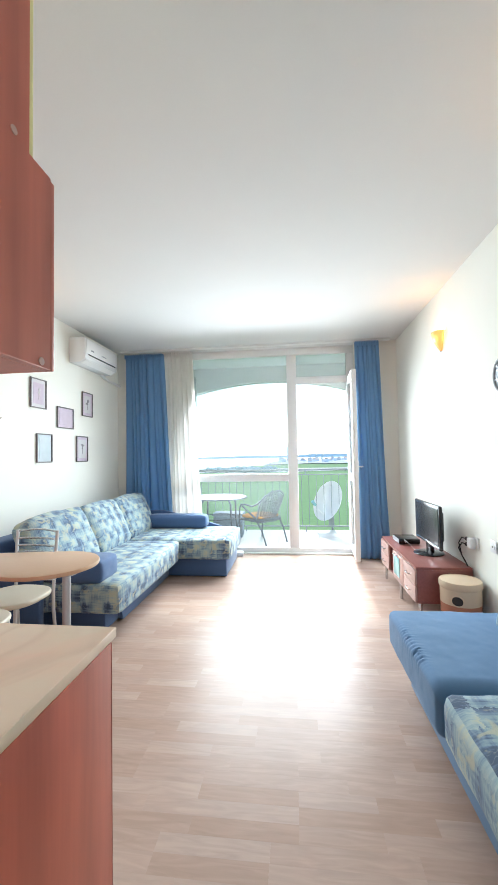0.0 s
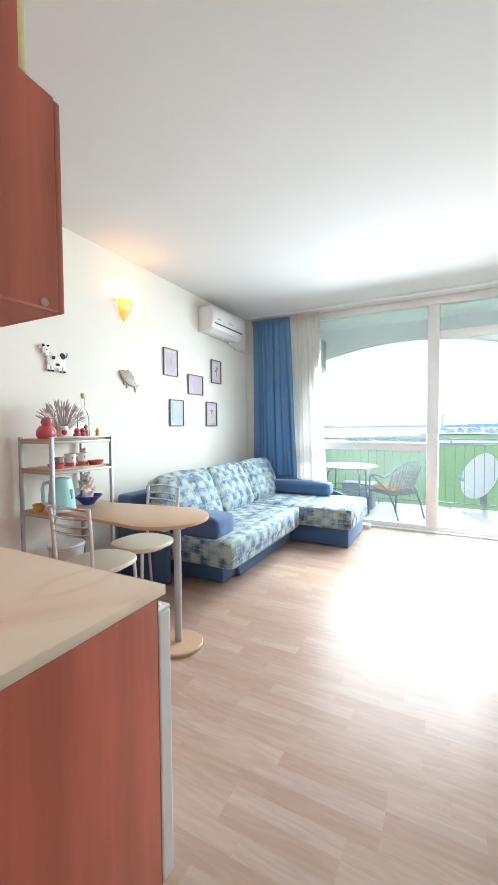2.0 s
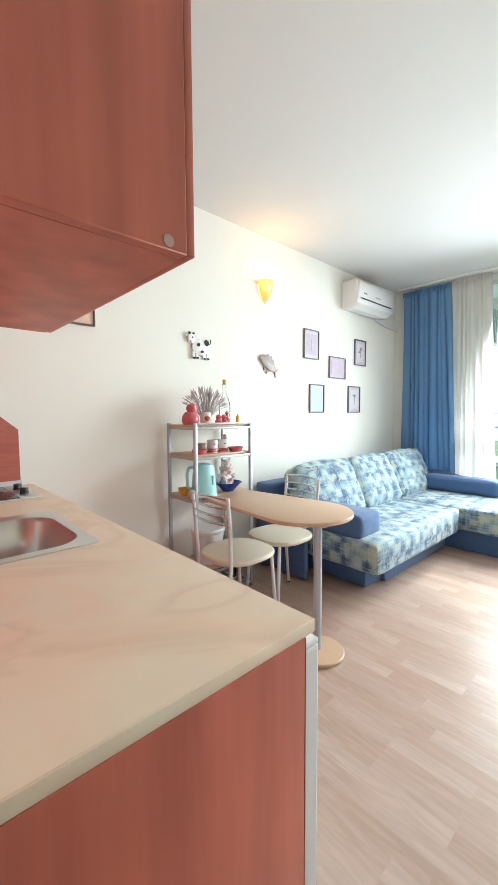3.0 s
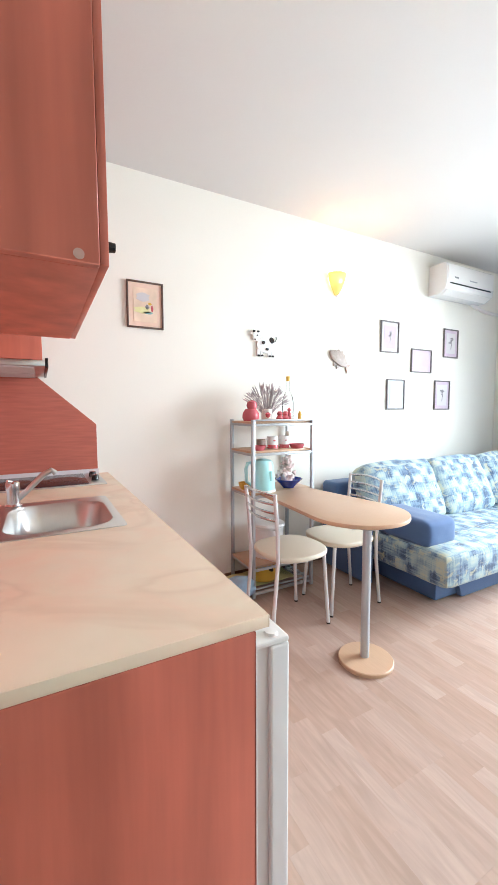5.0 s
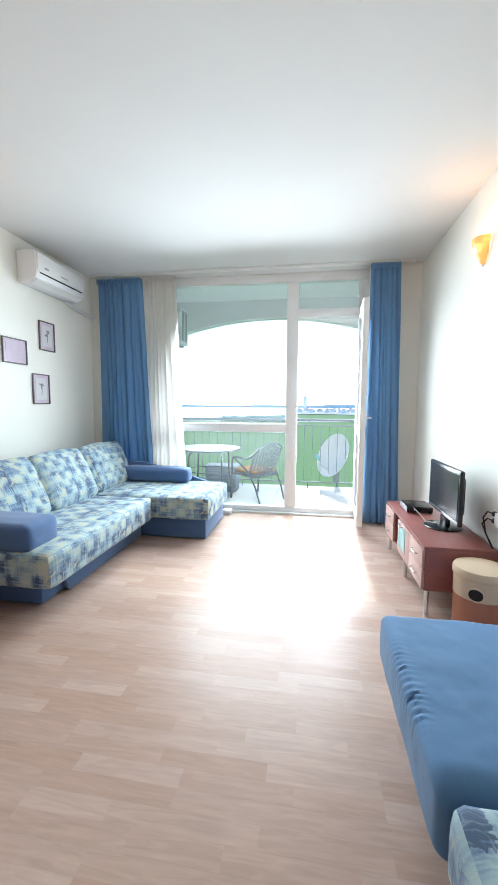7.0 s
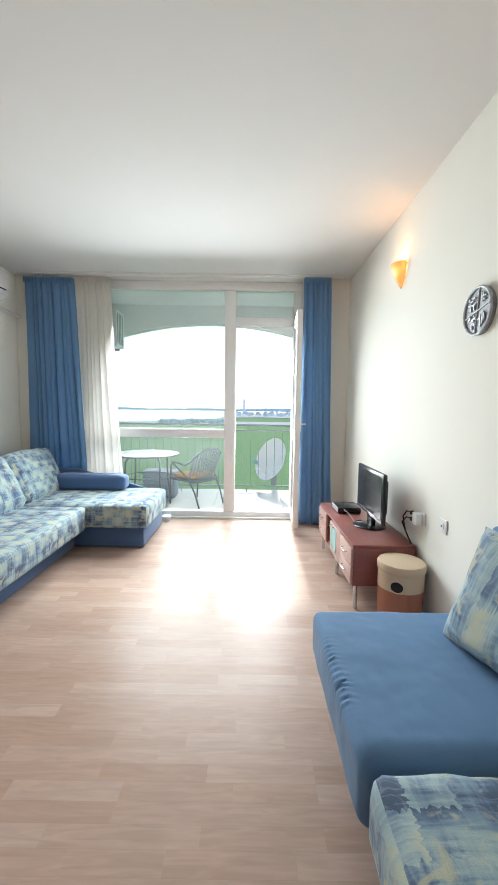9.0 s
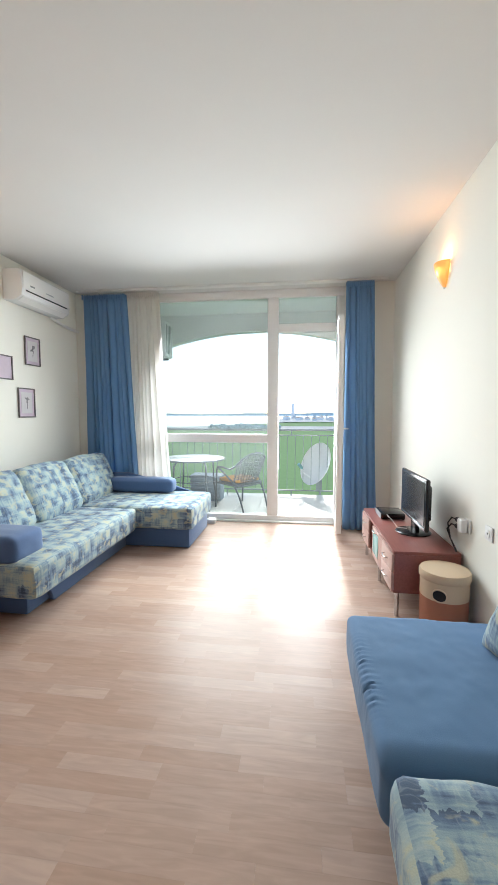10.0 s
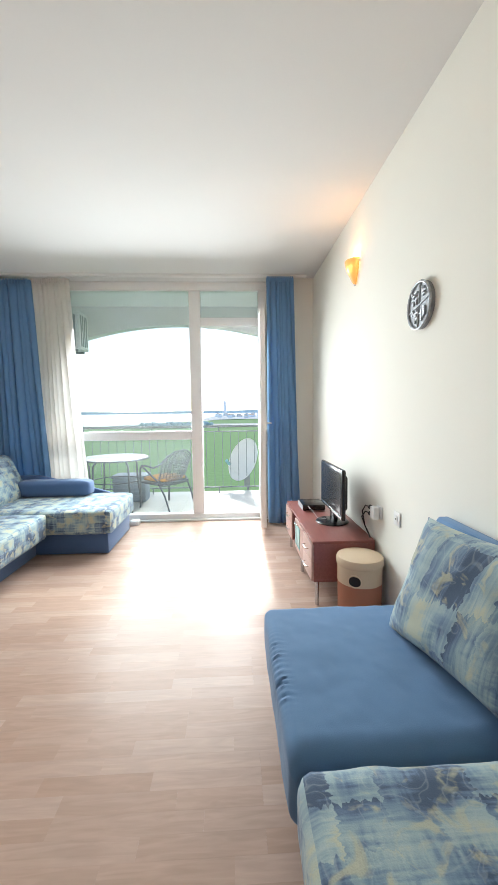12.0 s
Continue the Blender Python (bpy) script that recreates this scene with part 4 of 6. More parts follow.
def picture(y0, y1, z0, z1, frame_m, print_m, mount_m, label, motif, w=0.011):
    s = thing("picture", (XL, (y0 + y1) / 2, z0), label=label, category="picture", group="wall pictures")
    x = XL + 0.002
    for a in ((y0, y1, z0, z0 + w), (y0, y1, z1 - w, z1), (y0, y0 + w, z0 + w, z1 - w), (y1 - w, y1, z0 + w, z1 - w)):
        part("frame_bar", box(x, x + 0.017, *a, 0.003), frame_m, s)
    part("mount", box(x, x + 0.006, y0 + w, y1 - w, z0 + w, z1 - w), mount_m, s)
    d = 0.032
    part("print", box(x + 0.006, x + 0.0085, y0 + w + d, y1 - w - d, z0 + w + d, z1 - w - d), print_m, s)
    if motif:
        yc, zc = (y0 + y1) / 2, (z0 + z1) / 2
        bm = bmesh.new()
        rnd = random.Random(int(y0 * 100))
        tube([(x + 0.009, yc, zc - 0.06), (x + 0.009, yc + 0.01, zc), (x + 0.009, yc - 0.004, zc + 0.05)], 0.003, 6, bm=bm)
        for k in range(9):
            a, r = rnd.uniform(0, 6.28), rnd.uniform(0.008, 0.036)
            p = (x + 0.009, yc + r * math.cos(a), zc + 0.025 + r * math.sin(a))
            tube([p, (p[0] + 0.002, p[1], p[2])], rnd.uniform(0.006, 0.012), 8, bm=bm)
        part("motif", bm, motif, s, "small flower motif")


picture(3.595, 3.835, 1.869, 2.163, M_FRAME, M_LILAC, M_MOUNT, "pewter-framed print of a pale flower", M_MOUNT)
picture(4.507, 4.742, 1.876, 2.172, M_FRAME, M_MOUNT, M_LILAC, "pewter-framed dark flower print", M_DARK_PRINT)
picture(4.019, 4.322, 1.700, 1.932, M_FRAME, M_LILAC, M_LILAC, "pewter-framed plain lilac print, landscape format", None)
picture(3.688, 3.932, 1.330, 1.622, M_FRAME, M_PALE_PRINT, M_PALE_PRINT, "pewter-framed pale blue-grey print", None)
picture(4.384, 4.630, 1.329, 1.632, M_FRAME, M_MOUNT, M_LILAC, "pewter-framed print of a dark flower", M_DARK_PRINT)
picture(1.291, 1.533, 1.871, 2.176, M_FRAME_B, M_PEACH_B, M_PEACH, "brown-framed peach still life print", None)

still = bpy.data.objects["picture.005"]
for nm, m, dy, dz, hy, hz in (("table_patch", M_LEMON, -0.02, -0.035, 0.055, 0.022), ("vase_patch", M_DARK_PRINT, 0.012, -0.012, 0.012, 0.016), ("flower_patch", M_RED, 0.045, -0.020, 0.008, 0.022), ("leaf_patch", M_TEAL, 0.020, -0.050, 0.030, 0.009), ("window_patch", M_MOUNT, -0.015, 0.050, 0.045, 0.030), ("flower_patch", M_YELLOW, 0.030, 0.010, 0.012, 0.009)):
    yc, zc = 1.412 + dy, 2.024 + dz
    blot = prism([(yc + hy * math.cos(k * math.pi / 6) * (1 + 0.25 * math.sin(3.1 * k + hy * 90)), zc + hz * math.sin(k * math.pi / 6)) for k in range(12)], XL + 0.0105, XL + 0.0120, "x")
    part(nm, blot, m, still)

# ---- table, chairs, rack ----
def dining_table():
    s = thing("bar_table", (-1.1, 2.2, 0), label="narrow beech table with a rounded end on one silver pole", category="table")
    out = [(-1.93, 2.10)]
    c, r = Vector((-1.235, 2.325)), 0.285
    for k in range(25):
        a = radians(-100 + 205 * k / 24)
        out.append((c.x + r * math.cos(a) * (1.0), c.y + r * math.sin(a)))
    out += [(-1.93, 2.50)]
    part("tabletop", prism(out, 0.727, 0.75, "z", 0.005), M_BEECH, s)
    part("pole", tube([(-1.058, 2.228, 0.0222), (-1.058, 2.228, 0.726)], 0.0225, 24), M_ALU, s, "silver pole")
    part("collar", lathe([(0.022, 0), (0.055, 0.0), (0.06, 0.008), (0.022, 0.0125)], (-1.058, 2.228, 0.714), 24), M_ALU, s)
    part("bracket", box(-1.24, -1.10, 2.17, 2.21, 0.697, 0.7265, 0.004), M_WHITE, s, "white folding bracket under the top")
    part("foot_plate", lathe([(0, 0.0), (0.138, 0.0), (0.141, 0.004), (0.141, 0.018), (0.137, 0.022), (0, 0.022)], (-1.048, 2.225, 0.0), 40), M_BEECH, s, "round beech foot")


dining_table()


def chair(at, rz):
    """A steel tube chair with a round vinyl seat; it faces +y before it is turned."""
    s = thing("dining_chair", at, rz, label="silver tube chair with a cream vinyl seat at the table", category="chair", group="table chairs")
    M = s.matrix_basis.copy()
    def p(name, bm, m, label=""):
        bm.transform(M)
        return part(name, bm, m, s, label)
    for sx in (-1, 1):
        p("back_leg", tube([(sx * 0.150, -0.215, 0.0), (sx * 0.145, -0.185, 0.30), (sx * 0.15, -0.175, 0.45), (sx * 0.158, -0.185, 0.66), (sx * 0.160, -0.205, 0.855)], 0.0115, 12), M_TUBE)
        p("front_leg", tube([(sx * 0.165, 0.195, 0.0), (sx * 0.150, 0.165, 0.445)], 0.0115, 12), M_TUBE)
        for y, x in ((-0.215, 0.150), (0.195, 0.165)):
            p("foot_cap", lathe([(0, 0), (0.0125, 0), (0.0125, 0.010), (0, 0.011)], (sx * x, y, 0.0), 12), M_RUBBER)
    p("seat_ring", tube([(0.165 * math.cos(k * math.pi / 14), 0.01 + 0.17 * math.sin(k * math.pi / 14), 0.437) for k in range(28)], 0.009, 8, True), M_TUBE)
    out = [(0.208 * math.copysign(abs(math.cos(k * math.pi / 18)) ** 0.75, math.cos(k * math.pi / 18)), 0.02 + 0.21 * math.copysign(abs(math.sin(k * math.pi / 18)) ** 0.75, math.sin(k * math.pi / 18))) for k in range(36)]
    seat = prism(out, 0.447, 0.478, "z", 0.012, 3)
    p("seat", seat, M_CREAM, "cream vinyl padded seat")
    for z, yb in ((0.845, -0.204), (0.795, -0.199), (0.745, -0.194), (0.70, -0.189)):
        p("back_bar", tube([(x * 0.160, yb - 0.030 * (1 - x * x), z + (0.012 * (1 - x * x) if z > 0.84 else 0)) for x in (-1, -0.6, -0.2, 0.2, 0.6, 1)], 0.0075, 10), M_CHROME)
    return s


first = chair((-1.585, 2.09, 0.0), 2)
copy_thing(first, pose(-1.63, 2.565, 0.0, 0, 0, 176))


def rack():
    s = thing("shelf_rack", (-2.09, 2.28, 0), label="silver tube rack with beech shelves beside the table", category="shelf")
    xa, xb, ya, yb = -2.255, -1.925, 2.035, 2.535
    for x in (xa, xb):
        for y in (ya, yb):
            part("post", box(x - 0.0115, x + 0.0115, y - 0.0115, y + 0.0115, 0.0, 1.258, 0.003), M_ALU, s)
    for z in (1.235, 1.03, 0.735, 0.215):
        part("shelf", box(xa + 0.012, xb - 0.012, ya - 0.008, yb + 0.008, z - 0.004, z + 0.012, 0.002), M_BEECH, s)
        for y in (ya, yb):
            part("side_rail", box(xa + 0.012, xb - 0.012, y - 0.008, y + 0.008, z - 0.022, z - 0.0045, 0.002), M_ALU, s)
        part("front_rail", box(xb - 0.009, xb + 0.009, ya + 0.012, yb - 0.012, z - 0.022, z - 0.0045, 0.002), M_ALU, s)
    for z in (1.25,):
        part("top_rail", box(xb - 0.010, xb + 0.010, ya + 0.012, yb - 0.012, z - 0.002, z + 0.010, 0.002), M_ALU, s)
    for k in range(5):
        x = xa + 0.03 + k * 0.068
        part("bottom_bar", tube([(x, ya, 0.05), (x, yb, 0.05)], 0.007, 8), M_ALU, s)
    for y in (ya, yb):
        part("side_rail", box(xa + 0.012, xb - 0.012, y - 0.008, y + 0.008, 0.028, 0.044, 0.002), M_ALU, s)
    part("front_rail", box(xb - 0.009, xb + 0.009, ya + 0.012, yb - 0.012, 0.024, 0.044, 0.002), M_ALU, s)


rack()


# ---- kitchen ----
def worktop():
    s = thing("worktop", (-1.28, 0.82, ZW - 0.04), label="beige marbled laminate kitchen worktop with a square front", category="worktop")
    x0, x1, y0, y1 = XL + 0.002, -0.248, YK + 0.012, 1.140
    sx0, sx1, sy0, sy1 = -1.475, -1.008, 0.62, 1.006     # the sink's cut-out
    for i, a in enumerate(((x0, sx0, y0, y1), (sx1, x1, y0, y1), (sx0, sx1, y0, sy0), (sx0, sx1, sy1, y1))):
        part("slab", box(*a, ZW - 0.024, ZW, 0.0), M_COUNTER, s)
    part("front_edge", box(x0, x1 + 0.004, y1 - 0.001, y1 + 0.004, ZW - 0.025, ZW + 0.0002, 0.0022), M_COUNTER, s)
    part("end_edge", box(x1, x1 + 0.004, y0, y1, ZW - 0.024, ZW, 0.001), M_COUNTER, s)


def sink():
    s = thing("kitchen_sink", (-1.28, 0.81, ZW), label="stainless steel inset kitchen sink", category="sink")
    x0, x1, y0, y1 = -1.522, -0.985, 0.592, 1.020
    bx0, bx1, by0, by1 = -1.455, -1.022, 0.640, 0.990
    bm = bmesh.new()
    def ring(a0, a1, b0, b1, r, z):
        pts = []
        for cx, cy, st in ((a1 - r, b1 - r, 0), (a0 + r, b1 - r, 90), (a0 + r, b0 + r, 180), (a1 - r, b0 + r, 270)):
            for k in range(7):
                a = radians(st + 15 * k)
                pts.append(bm.verts.new((cx + r * math.cos(a), cy + r * math.sin(a), z)))
        return pts
    rs = [ring(x0, x1, y0, y1, 0.02, ZW + 0.0005), ring(x0, x1, y0, y1, 0.02, ZW + 0.0040), ring(x0 + 0.012, x1 - 0.012, y0 + 0.012, y1 - 0.012, 0.02, ZW + 0.0060),
          ring(bx0, bx1, by0, by1, 0.10, ZW + 0.0040), ring(bx0 + 0.01, bx1 - 0.01, by0 + 0.01, by1 - 0.01, 0.10, ZW + -0.0080), ring(bx0 + 0.03, bx1 - 0.03, by0 + 0.03, by1 - 0.03, 0.09, ZW + -0.1300), ring(bx0 + 0.07, bx1 - 0.07, by0 + 0.07, by1 - 0.07, 0.06, ZW + -0.1420)]
    for A, B in zip(rs, rs[1:]):
        for k in range(len(A)):
            bm.faces.new((A[k], A[(k + 1) % len(A)], B[(k + 1) % len(A)], B[k]))
    bm.faces.new(rs[-1])
    part("bowl", bm, M_STEEL, s)
    part("drain", lathe([(0, 0.0), (0.035, 0.0), (0.038, 0.003), (0, 0.004)], (-1.25, 0.81, ZW - 0.1415), 20), M_CHROME, s)
    t = thing("kitchen_tap", (-1.475, 0.655, ZW + 0.004), label="chrome single-lever kitchen tap with a slanting spout", category="tap")
    b = (-1.475, 0.655, ZW + 0.005)
    part("body", lathe([(0, 0), (0.030, 0), (0.032, 0.006), (0.025, 0.012), (0.023, 0.065), (0.026, 0.072), (0.026, 0.098), (0.02, 0.104), (0, 0.105)], b, 24), M_CHROME, t)
    part("spout", tube([(b[0], b[1] + 0.01, b[2] + 0.025), (b[0] + 0.008, b[1] + 0.05, b[2] + 0.062), (b[0] + 0.015, b[1] + 0.115, b[2] + 0.128), (b[0] + 0.018, b[1] + 0.145, b[2] + 0.143), (b[0] + 0.018, b[1] + 0.160, b[2] + 0.128)], 0.012, 14), M_STEEL, t)
    part("lever", tube([(b[0], b[1], b[2] + 0.10), (b[0] + 0.01, b[1] - 0.01, b[2] + 0.108), (b[0] + 0.018, b[1] - 0.018, b[2] + 0.109)], 0.006, 10), M_CHROME, t)


def hob():
    s = thing("hob", (-2.05, 0.80, ZW), label="narrow dark two-plate hob with a steel rim", category="hob")
    part("rim", box(-2.255, -1.84, 0.505, 1.075, ZW + 0.0005, ZW + 0.007, 0.002), M_STEEL, s)
    part("glass_top", box(-2.24, -1.86, 0.52, 0.985, ZW + 0.007, ZW + 0.011, 0.001), M_SCREEN, s, "dark glossy hob plate")
    for y in (0.63, 0.87):
        part("hot_plate", lathe([(0, 0), (0.085, 0), (0.085, 0.001), (0, 0.0012)], (-2.05, y, ZW + 0.011), 28), M_BLACK, s)
    for x in (-2.12, -1.98):
        part("knob", lathe([(0, 0), (0.021, 0), (0.018, 0.028), (0, 0.03)], (x, 1.03, ZW + 0.007), 16), M_BLACK, s, "black control knob")


def kitchen_units():
    # base: the open end shows a wood panel; the fridge stands under the worktop
    e = thing("end_panel", (-0.30, 0.8, 0), label="tall mahogany laminate panel closing the kitchen row", category="panel")
    part("board", box(-0.260, -0.242, YK + 0.013, 1.110, 0.0, ZW - 0.0245, 0.001), M_MAHO, e)
    part("edge_band", box(-0.2605, -0.2415, 1.1102, 1.1115, 0.0, ZW - 0.0245), M_MAHO_H, e, "dark red edge band")
    f = thing("fridge", (-0.58, 0.85, 0), label="small white fridge under the worktop", category="fridge")
    part("body", box(-0.845, -0.310, 0.56, 1.10, 0.03, 0.828, 0.006), M_ENAMEL, f)
    d = part("door", box(-0.845, -0.299, 1.180, 1.228, 0.05, 0.812, 0.005, 2), M_ENAMEL, f, "white fridge door", smooth=False)
    part("top_cap", box(-0.845, -0.299, 1.118, 1.227, 0.8125, 0.826, 0.004), M_WHITE, d, smooth=False)
    part("inner_liner", box(-0.840, -0.303, 1.118, 1.150, 0.055, 0.812, 0.003), M_ENAMEL, d, "white moulded door liner", smooth=False)
    part("gasket", box(-0.835, -0.311, 1.101, 1.180, 0.06, 0.810), M_WHITE, d, "white rubber seal")
    part("hinge_cap", lathe([(0, 0), (0.016, 0), (0.014, 0.006), (0, 0.007)], (-0.325, 1.195, 0.826), 16), M_WHITE, d)
    for x in (-0.80, -0.36):
        part("foot", tube([(x, 1.05, 0.0), (x, 1.05, 0.032)], 0.018, 12), M_RUBBER, f)
    for i, (a, b) in enumerate(((-1.75, -0.86), (XL + 0.006, -1.756))):
        c = thing("base_cabinet", ((a + b) / 2, 0.8, 0), label="mahogany laminate base cabinet under the worktop", category="cabinet", group="kitchen base cabinets")
        zt = 0.70 if i == 0 else ZW - 0.04
        part("body", box(a, b, YK + 0.02, 1.11, 0.10, zt), M_MAHO, c)
        part("plinth", box(a, b, YK + 0.02, 1.05, 0.0, 0.10), M_MAHO, c)
        part("door", box(a + 0.003, b - 0.003, 1.111, 1.128, 0.11, ZW - 0.045, 0.002), M_MAHO, c)
    # splashbacks
    q = thing("splashback", (-1.25, YK, 0.9), label="mahogany laminate splashback behind the worktop", category="splashback", group="kitchen splashbacks")
    part("panel", box(XL + 0.012, -0.30, YK + 0.0005, YK + 0.010, ZW + 0.002, 1.62), M_MAHO_H, q)
    part("edge_strip", prism([(YK + 0.0105, ZW + 0.0005), (YK + 0.035, ZW + 0.0005), (YK + 0.0105, ZW + 0.03)], XL + 0.014, -0.30, "x"), M_MOUNT, q, "pale corner sealing strip")
    q2 = thing("splashback", (XL, 0.78, 0.9), label="mahogany side splashback with a slanted top", category="splashback", group="kitchen splashbacks")
    part("panel", prism([(YK + 0.012, ZW + 0.002), (1.08, ZW + 0.002), (1.08, 1.237), (0.758, 1.524), (YK + 0.012, 1.524)], XL + 0.0005, XL + 0.010, "x"), M_MAHO_H, q2)
    part("edge_strip", prism([(XL + 0.0105, ZW + 0.0005), (XL + 0.030, ZW + 0.0005), (XL + 0.0105, ZW + 0.03)], YK + 0.036, 1.085, "y"), M_MOUNT, q2, "pale corner sealing strip")
    # wall cabinets
    w = thing("wall_cabinet", (-0.53, 0.66, 1.5), label="tall mahogany wall cabinet with a stepped upper part", category="cabinet", group="kitchen wall cabinets")
    prof = [(YK + 0.011, 1.522), (0.852, 1.522), (0.852, 1.894), (0.792, 1.896), (0.792, 2.56), (YK + 0.011, 2.56)]
    part("side_panel", prism(prof, -0.250, -0.232, "x", 0.0015, 1), M_MAHO, w, "mahogany end panel with a chamfered step")
    part("side_panel", prism(prof, -0.862, -0.844, "x", 0.0015, 1), M_MAHO, w)
    part("bottom", box(-0.844, -0.250, YK + 0.011, 0.852, 1.522, 1.54), M_MAHO, w)
    d1 = part("door", box(-0.860, -0.2335, 0.8525, 0.8645, 1.523, 1.890, 0.001), M_MAHO, w)
    part("knob", tube([(-0.272, 0.8645, 1.565), (-0.272, 0.871, 1.565), (-0.272, 0.880, 1.565)], 0.008, 14, radii=[0.005, 0.008, 0.007]), M_BLACK, d1)
    part("upper_door", box(-0.858, -0.236, 0.7925, 0.806, 1.90, 2.555, 0.001), M_LEMON, w, "pale yellow upper door")
    part("upper_body", box(-0.844, -0.250, YK + 0.011, 0.792, 1.90, 2.56), M_MAHO, w)
    for y, z in ((0.824, 1.533), (0.752, 1.905)):
        part("screw_cap", tube([(-0.2325, y, z), (-0.2305, y, z)], 0.0075, 14), M_MAHO_PALE, w, "round pinkish screw cap")
    m = thing("wall_cabinet", (-1.19, 0.66, 1.75), label="mahogany wall cabinet above the sink", category="cabinet", group="kitchen wall cabinets")
    part("body", box(-1.628, -0.864, YK + 0.011, 0.835, 1.76, 2.56, 0.001), M_MAHO, m)
    part("door", box(-1.625, -0.867, 0.8355, 0.853, 1.765, 2.555, 0.001), M_MAHO, m)
    h = thing("cooker_hood", (-1.9, 0.62, 1.5), label="slim cooker hood built under a mahogany cabinet", category="cooker hood")
    part("cabinet_body", box(XL + 0.012, -1.63, YK + 0.011, 0.785, 1.549, 2.56, 0.001), M_MAHO, h)
    part("hood_tray", box(XL + 0.012, -1.632, YK + 0.011, 0.795, 1.522, 1.548, 0.003), M_STEEL, h, "metal hood tray")
    for a, b in ((-2.26, -1.97), (-1.95, -1.66)):
        part("filter", box(a, b, YK + 0.06, 0.75, 1.516, 1.5215), M_MOUNT, h, "grey grease filter")
    part("slide_front", box(XL + 0.02, -1.635, 0.7955, 0.808, 1.518, 1.56, 0.002), M_BLACK, h, "dark front strip")
    # rail with utensils
    r = thing("utensil_rail", (-1.2, YK, 1.4), label="chrome rail on the splashback", category="rail")
    part("rod", tube([(-1.75, 0.53, 1.40), (-0.60, 0.53, 1.40)], 0.006, 10), M_CHROME, r)
    for x in (-1.74, -0.62):
        part("bracket", tube([(x, YK + 0.010, 1.40), (x, 0.53, 1.40)], 0.006, 10), M_CHROME, r)
    for i, (x, z) in enumerate(((-0.72, 1.312), (-0.78, 1.282))):
        k = thing("wall_hook", (x, YK, z), label="chrome rod hook standing out from the splashback", category="hook", group="splashback hooks")
        part("rod", tube([(x, YK + 0.0105, z), (x, 0.56, z), (x, 0.655, z + 0.004), (x, 0.662, z + 0.012)], 0.004, 8), M_CHROME, k)
    l = thing("strainer", (-0.66, 0.6, 1.2), label="small chrome strainer hanging from a hook", category="strainer")
    part("cup", lathe([(0.045, 0.0), (0.045, 0.03), (0.042, 0.03), (0.040, 0.004), (0, 0.002)], (-0.80, 0.598, 1.228), 20), M_CHROME, l)
    part("handle", tube([(-0.80, 0.643, 1.250), (-0.80, 0.660, 1.243), (-0.80, 0.660, 1.220), (-0.80, 0.660, 1.198)], 0.006, 10), M_CHROME, l)
    part("hanger", tube([(-0.80, 0.553, 1.256), (-0.80, 0.540, 1.30), (-0.80, 0.53, 1.408)], 0.003, 8), M_CHROME, l)
    wk = thing("whisk", (-0.74, 0.55, 1.35), label="chrome wire whisk hanging from the rail", category="whisk")
    part("handle", tube([(-0.70, 0.535, 1.405), (-0.70, 0.56, 1.38)], 0.007, 10), M_CHROME, wk)
    for k in range(5):
        a = k * math.pi / 5
        pts = [(-0.70 + 0.022 * math.sin(t) * math.cos(a), 0.56 + 0.07 * t / math.pi, 1.38 - 0.02 * t / math.pi + 0.022 * math.sin(t) * math.sin(a)) for t in [j * math.pi / 8 for j in range(9)]]
        part("wire", tube(pts, 0.0014, 6), M_CHROME, wk)


worktop()
sink()
hob()
kitchen_units()


# ---- things on the rack ----
def lathe_thing(name, prof, at, m, label, category, group="", seg=24):
    s = thing(name, at, label=label, category=category, group=group)
    return s, part("body", lathe(prof, at, seg), m, s)


ZT, Z2, Z3, Z5 = 1.2475, 1.0425, 0.7505, 0.058
fig = thing("figurine", (-2.05, 2.085, ZT), label="round red glazed animal figurine on the top shelf", category="figurine")
part("body", merge(lathe([(0, 0), (0.050, 0), (0.061, 0.024), (0.058, 0.055), (0.038, 0.086), (0, 0.092)], (-2.05, 2.085, ZT), 20), lathe([(0, 0.080), (0.030, 0.086), (0.039, 0.110), (0.032, 0.134), (0.012, 0.146), (0, 0.148)], (-2.042, 2.09, ZT), 18)), M_RED, fig)
pot, _ = lathe_thing("vase", [(0, 0), (0.034, 0), (0.040, 0.02), (0.040, 0.075), (0.036, 0.085), (0.034, 0.083), (0.037, 0.02), (0, 0.012)], (-2.08, 2.235, ZT), M_FIGURE, "white and red painted pot of dried lavender", "vase")
part("heart_motif", lathe([(0, 0.015), (0.016, 0.03), (0.02, 0.05), (0, 0.065)], (-2.046, 2.225, ZT), 14), M_RED, pot, "red painted figure")
lav = thing("dried_lavender", (-2.08, 2.235, ZT + 0.08), label="bunch of dry grey-violet lavender standing in a pot", category="dried flowers")
rl = random.Random(7)
stems, heads = bmesh.new(), bmesh.new()
